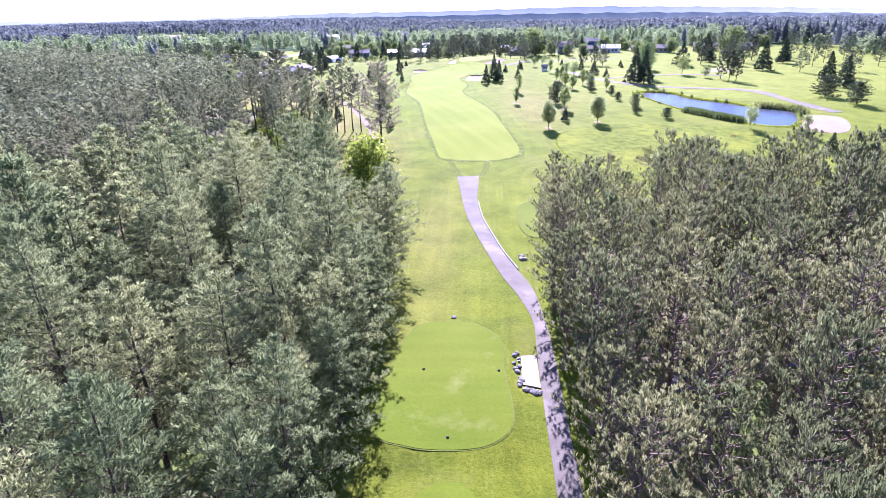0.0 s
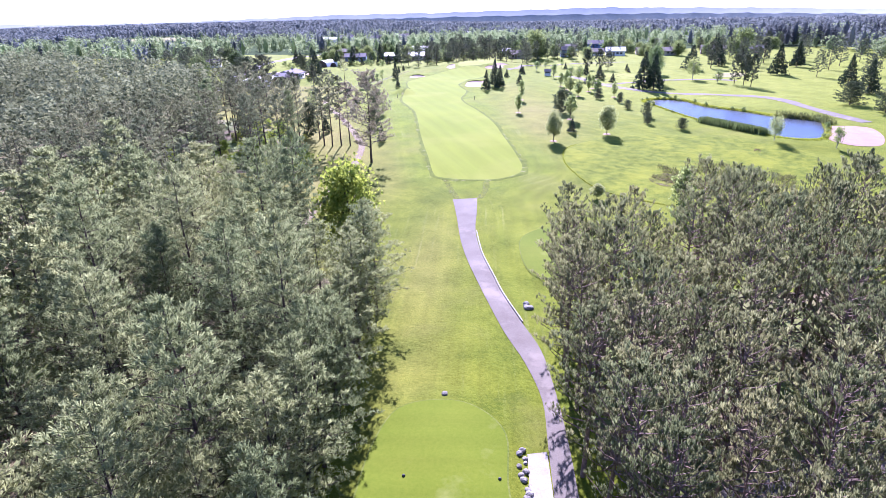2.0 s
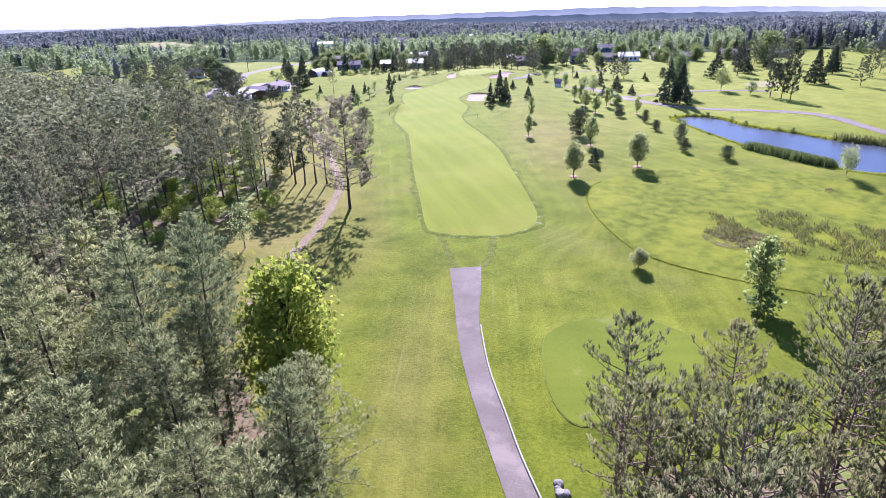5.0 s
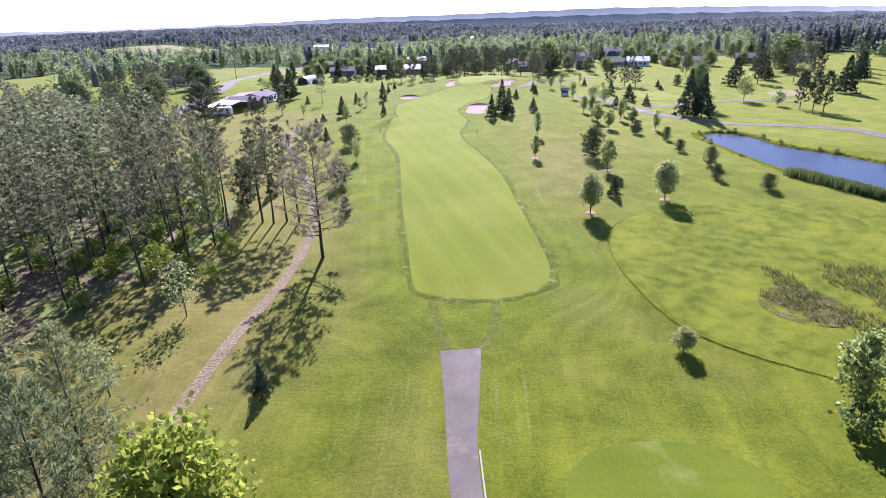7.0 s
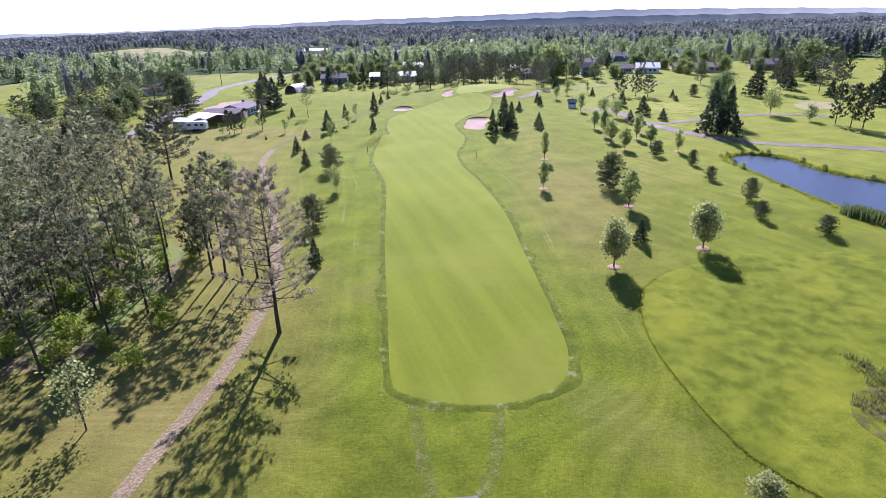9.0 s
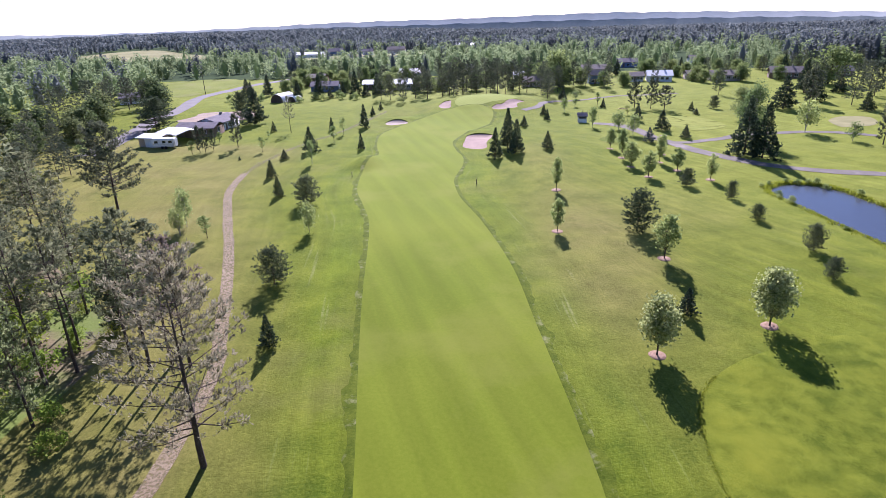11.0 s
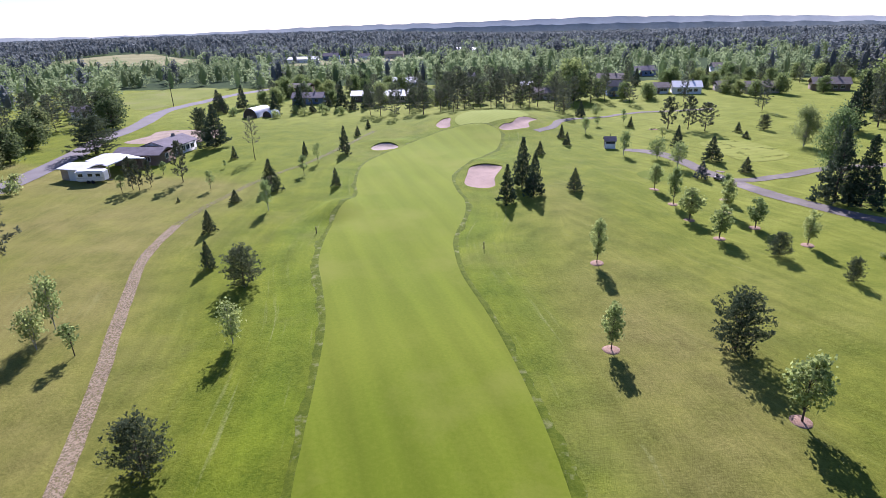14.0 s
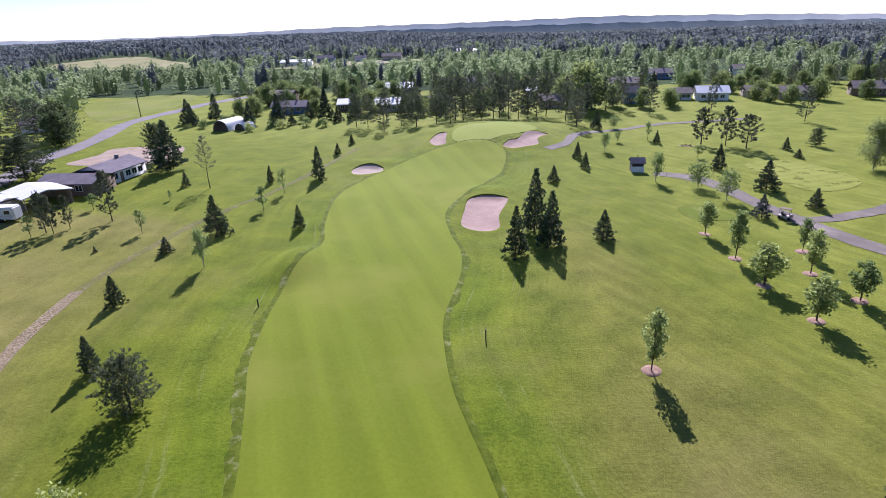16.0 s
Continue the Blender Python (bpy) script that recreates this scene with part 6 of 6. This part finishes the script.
village_trees()
for x, y, s in [(99, 362, 0.6), (62, 366, 0.5)]:
    plant(BIG_BROAD[int(x) % 3], x, y, s, 1.0, label="round green garden tree behind the course")
for x, y, s, tall in [(33.5, 361.0, 1.45, 1.0), (138.8, 354.0, 1.5, 0.95), (111.8, 371.0, 0.72, 1.0), (95.2, 367.9, 0.55, 1.0), (128, 372, 0.6, 1.0), (60, 360, 0.6, 1.0), (27, 372, 0.9, 1.0), (43, 366, 0.7, 1.0), (-26, 357, 0.6, 1.0), (-44, 362, 0.6, 1.0), (-58, 360, 0.55, 1.0), (52, 362, 0.6, 1.0)]:
    plant(BIG_BROAD[int(x) % 3], x, y, s, tall, label="round green tree in front of the houses")
for x, y, s in [(-9.6, 326.5, 0.55), (24.9, 323.0, 0.75), (23.9, 338.8, 0.8), (44.0, 357.5, 0.75), (51.4, 350.8, 0.7), (120.5, 331.4, 0.8), (129.2, 328.0, 0.7), (38, 352, 0.8), (-20.4, 334.5, 0.8), (-14.5, 336, 0.75), (-6, 360, 0.9), (6, 358, 0.85), (14, 356, 0.9), (-14, 358, 0.85), (-24, 350, 0.8), (26, 352, 0.85), (31, 345, 0.75), (-31, 344, 0.75)]:
    plant(ROW_PINES[int(abs(x)) % 3], x, y, s, 1.0, group="pines behind the green", label="dark pine on the lawn behind the green")
# conifers dotted over the far east side
r_east = np.random.default_rng(75)
for x, y in [(112, 310), (118, 300), (126, 306), (142, 300), (150, 316), (148, 286), (120, 270), (131, 262), (128, 236), (140, 246), (152, 262), (160, 300), (158, 330), (122, 215), (135, 205), (150, 225), (168, 250), (172, 280), (128, 340), (150, 350), (118, 330), (168, 345), (180, 320), (122, 178), (140, 170), (160, 190), (185, 220), (190, 262)]:
    kind = r_east.uniform()
    if kind < 0.5:
        plant(SPRUCES[int(x) % 4], x, y, r_east.uniform(1.4, 2.1), r_east.uniform(0.9, 1.1), group="conifers on the far side", label="dark spruce on the far side of the course")
    else:
        plant(ROW_PINES[int(x) % 3], x, y, r_east.uniform(0.7, 0.9), r_east.uniform(0.9, 1.1), group="conifers on the far side", label="dark pine on the far side of the course")

# ---- woods to the horizon ----
def wedge(n, near, far, seed, left=-47, right=42, power=1.0):
    r = np.random.default_rng(seed)
    d = near + (far - near) * r.uniform(0, 1, n) ** power
    a = np.radians(r.uniform(left, right, n))
    return np.stack([np.sin(a) * d, 40 + np.cos(a) * d], 1)


CLEARINGS = [np.array([(-158, 540), (-188, 655), (-50, 705), (-70, 560)]), np.array([(-400, 610), (-470, 760), (-280, 720), (-215, 590)]), np.array([(-560, 870), (-600, 1030), (-560, 1100), (-390, 900), (-345, 860), (-280, 690), (-430, 750)]), np.array([(-175, 640), (-160, 780), (-60, 800), (10, 920), (45, 860), (-70, 690), (-120, 640)]), np.array([(-172, 400), (-160, 440), (-132, 436), (-118, 400), (-122, 366), (-137, 352)]), np.array([(-290, 372), (-255, 400), (-192, 350), (-188, 312), (-240, 300)])]


def outside_clearings(p):
    k = np.ones(len(p), dtype=bool)
    for c in CLEARINGS:
        k &= ~inside(c, p[:, 0], p[:, 1])
    road_near = edge_distance(smooth_line([(-119.5, 347), (-119.5, 364), (-117, 380), (-112, 402), (-96, 440), (-112, 402), (-117, 380)], True, 3), p[:, 0], p[:, 1])
    return p[k & (road_near > 6)]


def belt(n, near, far, seed, left, right, power=1.0, x_min=None):
    p = outside_clearings(wedge(n, near, far, seed, left, right, power))
    keep = (p[:, 1] > 425) | (p[:, 0] < -150) | (p[:, 0] > 205)
    p = p[keep & ~inside(FOREST_WEST, p[:, 0], p[:, 1])]
    return np.array([q for q in p if clear_of_houses(q[0], q[1], 3.0)])


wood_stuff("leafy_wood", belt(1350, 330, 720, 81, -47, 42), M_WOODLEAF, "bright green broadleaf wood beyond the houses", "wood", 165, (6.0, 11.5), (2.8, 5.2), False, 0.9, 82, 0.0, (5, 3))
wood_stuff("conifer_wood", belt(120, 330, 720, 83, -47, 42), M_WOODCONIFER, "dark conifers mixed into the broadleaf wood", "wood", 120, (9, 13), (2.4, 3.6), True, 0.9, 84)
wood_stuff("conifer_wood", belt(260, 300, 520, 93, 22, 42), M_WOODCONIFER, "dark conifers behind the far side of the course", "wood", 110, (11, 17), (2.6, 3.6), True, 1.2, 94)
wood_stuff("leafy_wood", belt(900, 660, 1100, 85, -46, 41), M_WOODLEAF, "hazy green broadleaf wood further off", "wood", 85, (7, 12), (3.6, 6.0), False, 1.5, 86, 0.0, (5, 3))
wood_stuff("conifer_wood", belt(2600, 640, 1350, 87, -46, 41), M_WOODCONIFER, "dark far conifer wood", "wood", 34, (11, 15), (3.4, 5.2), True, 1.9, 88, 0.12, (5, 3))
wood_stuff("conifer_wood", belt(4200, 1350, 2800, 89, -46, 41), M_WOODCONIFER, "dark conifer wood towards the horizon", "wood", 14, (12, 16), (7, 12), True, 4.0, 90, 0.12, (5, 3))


def ridge(dist, left, right, bearings, tops, ripple, material, label, seed, steps):
    """A long low ridge, its crest given by bearing; the crest line is slightly ragged with trees."""
    r = np.random.default_rng(seed)
    deg = np.linspace(left, right, steps)
    a = np.radians(deg)
    x, y = np.sin(a) * dist, 200 + np.cos(a) * dist
    top = np.interp(deg, bearings, tops) + ripple * (np.sin(deg * 1.7) + 0.6 * np.sin(deg * 4.3 + 1)) + r.normal(0, ripple * 0.25, steps)
    low = np.full(steps, -130.0)
    v = np.concatenate([np.column_stack([x * 0.93, y * 0.93, low]), np.column_stack([x * 0.975, y * 0.975, (top + low) / 2]), np.column_stack([x, y, top])])
    i = np.arange(steps - 1)
    f = np.concatenate([np.stack([i, i + 1, i + 1 + steps, i + steps], 1), np.stack([i + steps, i + 1 + steps, i + 1 + 2 * steps, i + 2 * steps], 1)])
    tagged(new("backdrop", mesh_np("backdrop", v, f, material, True)), label, "hills", "", "structure")


# atmospheric haze is painted as pale base colours, stronger on the farther ridge
M_HILL = surface("far_hazed_hills", (0.40, 0.415, 0.395), (0.46, 0.475, 0.45), 0.004, 0.02, bump=0.0, spec=0.0)
M_HILLNEAR = surface("hazed_wooded_hills", (0.21, 0.23, 0.21), (0.27, 0.29, 0.265), 0.012, 0.06, bump=0.0, spec=0.0)
ridge(4650, -50, 46, (-50, -40, -34.6, -28, -21, -14, -4, 2, 11, 16, 25, 31, 46), (-18, -17, -28, -28, -19, -6, -6, 0, 8, 0, -14, -30, -40), 2.2, M_HILL, "low hills on the horizon with pale haze in their colour", 95, 260)
ridge(3300, -50, 46, (-50, -28, -14, -8, 0, 8, 16, 24, 32, 46), (-20, -18, -20, -21, -20, -19, -21, -26, -34, -40), 2.0, M_HILLNEAR, "wooded slopes before the far hills, with haze in their colour", 96, 420)


# ---- grasses ----
def grass_stuff(name, pts, height, material, label, category, blades=7, spread_r=0.25, seed=1, width=0.12, lean=0.28):
    r = np.random.default_rng(seed)
    p = np.repeat(np.asarray(pts, dtype=float), blades, 0) + r.normal(0, spread_r, (len(pts) * blades, 2))
    z = land(p[:, 0], p[:, 1])
    n = len(p)
    h = (np.repeat(height, len(p)) if np.isscalar(height) else np.repeat(height, blades)) * r.uniform(0.6, 1.25, n)
    a = r.uniform(0, 2 * math.pi, n)
    side = np.column_stack([np.cos(a), np.sin(a), np.zeros(n)]) * width * 0.5
    root = np.column_stack([p, z - 0.03])
    tip = root + np.column_stack([r.normal(0, lean, (n, 2)) * h[:, None], h])
    v = np.stack([root - side, root + side, tip + side * 0.3, tip - side * 0.3], 1).reshape(-1, 3)
    tagged(new(name, mesh_np(name, v, np.arange(4 * n).reshape(-1, 4), material)), label, category, "", "stuff")


native_pts = scatter(NATIVE, 0.42, 101, 0.9)
noise_at = np.array([noise.noise(Vector((x * 0.09, y * 0.09, 3.1))) + 0.5 * noise.noise(Vector((x * 0.3, y * 0.3, 7.7))) for x, y in native_pts])
noise_at = noise_at - 0.5 + 1.2 * np.exp(-((native_pts[:, 0] - 37.8) / 4.5) ** 2 - ((native_pts[:, 1] - 126.5) / 5) ** 2)
weeds = native_pts[(noise_at >= 0.3) & (edge_distance(NATIVE, native_pts[:, 0], native_pts[:, 1]) > 0.5)]
weed_root = np.column_stack([weeds, land(weeds[:, 0], weeds[:, 1]) + 0.08 + 0.05 * hummocks(weeds[:, 0], weeds[:, 1])])
weed_v, weed_f = leaves(np.random.default_rng(103), np.repeat(weed_root, 3, 0) + rng.normal(0, 0.12, (3 * len(weeds), 3)) * [1, 1, 0.2], 0.2, 3.0)
tagged(new("seed_heads", mesh_np("seed_heads", weed_v, weed_f, M_DRYGRASS)), "brown patches of dry weeds in the meadow", "weeds", "", "stuff")
rush_pts = scatter(np.array([(34, 129), (39, 138), (50, 135), (62, 127), (65, 119), (55, 116), (45, 120), (38, 123)]), 0.62, 107, 0.6)
rush_pts = rush_pts[np.array([noise.noise(Vector((x * 0.28, y * 0.28, 6.6))) for x, y in rush_pts]) > -0.08]
grass_stuff("rushes", rush_pts, 0.55, M_RUSH, "tall olive rushes in the middle of the meadow", "rushes", 7, 0.22, 108, 0.11, 0.25)
edge_line = smooth_line([tuple(q) for q in NATIVE[::5]], True, 40)
west_edge = edge_line[(edge_line[:, 0] < 46) & ((edge_line[:, 1] < 146) | (edge_line[:, 0] < 24))]
grass_stuff("tall_grass", west_edge, 0.12, M_TALLGRASS, "strip of taller grass along the meadow's edge", "tall grass", 8, 0.14, 104, 0.12)


def pond_plants():
    r = np.random.default_rng(111)
    rim = smooth_line([tuple(q) for q in POND[::5]], True, 40)
    rim = rim + r.normal(0, 0.35, rim.shape)
    grass_stuff("bank_grass", np.repeat(rim, 2, 0), 0.32, M_TALLGRASS, "rough grass along the pond's bank", "tall grass", 6, 0.35, 112, 0.14)
    belt_line = smooth_line([(58.6, 172.5), (60.6, 169.5), (62.6, 165.5), (64.6, 161.5), (66.6, 158.0)], False, 60)
    reeds = np.concatenate([belt_line + r.normal(0, 0.75, belt_line.shape) for _ in range(3)])
    grass_stuff("reeds", reeds, 1.3, M_REED, "dense green reeds in the shallow edge of the pond", "reeds", 9, 0.3, 113, 0.13, 0.12)
    far_line = smooth_line([(81, 180.5), (84, 177), (87.5, 174), (86.5, 169)], False, 40)
    grass_stuff("reeds", far_line + r.normal(0, 0.7, far_line.shape), 1.3, M_REED, "reeds at the sandy end of the pond", "reeds", 9, 0.35, 114, 0.14, 0.12)
    n = 0
    for k in range(0, len(rim), 11):
        x, y = rim[k]
        if (y > 186 or x > 76) and r.uniform() < 0.6:
            plant(SHRUBS[n % 2], x + r.normal(0, 0.4), y + r.normal(0, 0.4), r.uniform(0.45, 0.85), r.uniform(0.7, 1.1))
            n += 1


pond_plants()
far_rough = np.concatenate([grown(resampled(FAIRWAY, 1.0), 0.45 + 0.12 * k) for k in range(2)])
grass_stuff("fringe_grass", far_rough + rng.normal(0, 0.15, far_rough.shape), 0.06, M_TALLGRASS, "short uneven grass along the fairway's edge", "grass edge", 10, 0.3, 115, 0.06, 0.5)


# ---- small things ----
def rock(x, y, s, seed, label="grey field stone beside the tee", group="stones by the tee"):
    r = np.random.default_rng(seed)
    bm = bmesh.new()
    bmesh.ops.create_icosphere(bm, subdivisions=2, radius=s)
    for v in bm.verts:
        v.co *= 1 + 0.28 * noise.noise(v.co * (1.3 / s) + Vector((seed * 3.1, 0, 0)))
        v.co.z *= 0.62
    me = bpy.data.meshes.new("stone")
    bm.to_mesh(me)
    bm.free()
    me.materials.append(M_ROCK)
    ob = new("stone", me)
    ob.matrix_world = pose(x, y, land_at(x, y) + s * 0.22, 0, 0, r.uniform(0, 360))
    tagged(ob, label, "stone", group)


r_small = np.random.default_rng(121)
for k in range(26):
    q = k / 26
    x, y = (6.75 + r_small.normal(0, 0.15), 53.0 + 5.4 * q * 2) if k < 13 else (7.2 + 1.4 * (q - 0.5) * 2, 52.6 + r_small.normal(0, 0.25))
    rock(x, y, r_small.uniform(0.16, 0.34), 130 + k)
for k in range(5):
    rock(8.7 + r_small.normal(0, 0.35), 81.0 + r_small.normal(0, 0.4), r_small.uniform(0.25, 0.5), 170 + k, "pale boulder beside the cart path", "boulders by the path")


def tee_marker(x, y, mat, label):
    bm = bmesh.new()
    bmesh.ops.create_uvsphere(bm, u_segments=10, v_segments=6, radius=0.13)
    ob = thing("tee_marker", x, y, land_at(x, y) + 0.04, label, "tee marker", "tee markers")
    part_bm("ball", bm, mat, ob)
    part_bm("spike", cylinder_bm(0, 0, -0.12, 0.0, 0.03), M_DARKMETAL, ob)


tee_marker(-1.75, 55.0, M_DARKMETAL, "dark round marker on the mown tee")
tee_marker(5.0, 54.9, M_DARKMETAL, "dark round marker on the mown tee")
tee_marker(0.9, 46.2, M_DARKMETAL, "dark round marker on the mown tee")
tee_marker(17.0, 96.0, M_DARKMETAL, "dark round marker on the side tee")
rock(0.55, 64.6, 0.28, 180, "pale marker stone in front of the tee", "marker stones")


def yardage_post(x, y):
    ob = thing("yardage_post", x, y, land_at(x, y), "short dark timber distance post in the rough", "post", "distance posts")
    part_bm("post", box_bm(-0.06, 0.06, -0.06, 0.06, -0.2, 1.05, 0.015), M_BARK_DARK, ob)
    part_bm("cap", box_bm(-0.065, 0.065, -0.065, 0.065, 1.0, 1.1, 0.015), M_TIMBER, ob)


yardage_post(-24.6, 218.3)
yardage_post(1.0, 211.8)


def golf_cart(x, y, turn):
    ob = thing("golf_cart", x, y, land_at(x, y) + 0.06, "pale golf cart with a dark seat parked on the path", "golf cart", "", turn)
    ob.matrix_world = ob.matrix_world @ Matrix.Diagonal((0.85, 0.85, 0.85, 1))
    part_bm("body", box_bm(-1.15, 1.15, -0.58, 0.58, 0.25, 0.62, 0.1), M_WALL_TAN, ob)
    part_bm("cowl", box_bm(0.75, 1.15, -0.55, 0.55, 0.5, 0.95, 0.1), M_WALL_TAN, ob)
    part_bm("seat", box_bm(-0.5, 0.1, -0.52, 0.52, 0.62, 0.82, 0.06), M_RUBBER, ob, "dark seat cushion")
    part_bm("backrest", box_bm(-0.58, -0.46, -0.52, 0.52, 0.8, 1.2, 0.04), M_RUBBER, ob, "dark backrest")
    part_bm("canopy", box_bm(-0.95, 0.85, -0.6, 0.6, 1.8, 1.88, 0.03), M_WALL_BROWN, ob, "dark brown canopy")
    for px in (-0.85, 0.75):
        for py in (-0.52, 0.52):
            part_bm("post", cylinder_bm(px, py, 0.55, 1.82, 0.025, None, 6), M_DARKMETAL, ob)
    for wx in (-0.75, 0.78):
        for wy in (-0.56, 0.56):
            bm = bmesh.new()
            bmesh.ops.create_cone(bm, cap_ends=True, segments=14, radius1=0.23, radius2=0.23, depth=0.2, matrix=pose(wx, wy, 0.23, 90))
            part_bm("wheel", bm, M_RUBBER, ob)


golf_cart(45.4, 247.6, -40)


def utility_pole(x, y, h):
    ob = thing("utility_pole", x, y, float(base_land(x, y)), "wooden utility pole beside the road", "utility pole")
    part_bm("pole", cylinder_bm(0, 0, -0.5, h, 0.16, 0.11), M_BARK_DARK, ob)
    part_bm("crossarm", box_bm(-0.9, 0.9, -0.06, 0.06, h - 0.7, h - 0.55), M_BARK_DARK, ob)


utility_pole(-123.5, 363.5, 9.0)


sheet("flower_bed", smooth_line([(45.6, 300.6), (46.6, 301.8), (48.2, 301.6), (49, 300.4), (47.6, 299.6)]), M_MULCH, 0.05, 0.8, "small mulched flower bed in the rough", "flower bed")
for x, y in [(46.4, 300.7), (47.3, 301.0), (48.2, 300.6)]:
    plant(SHRUBS[0], x, y, 0.42, 0.8, label="low plant in the mulched bed", group="plants in the bed")
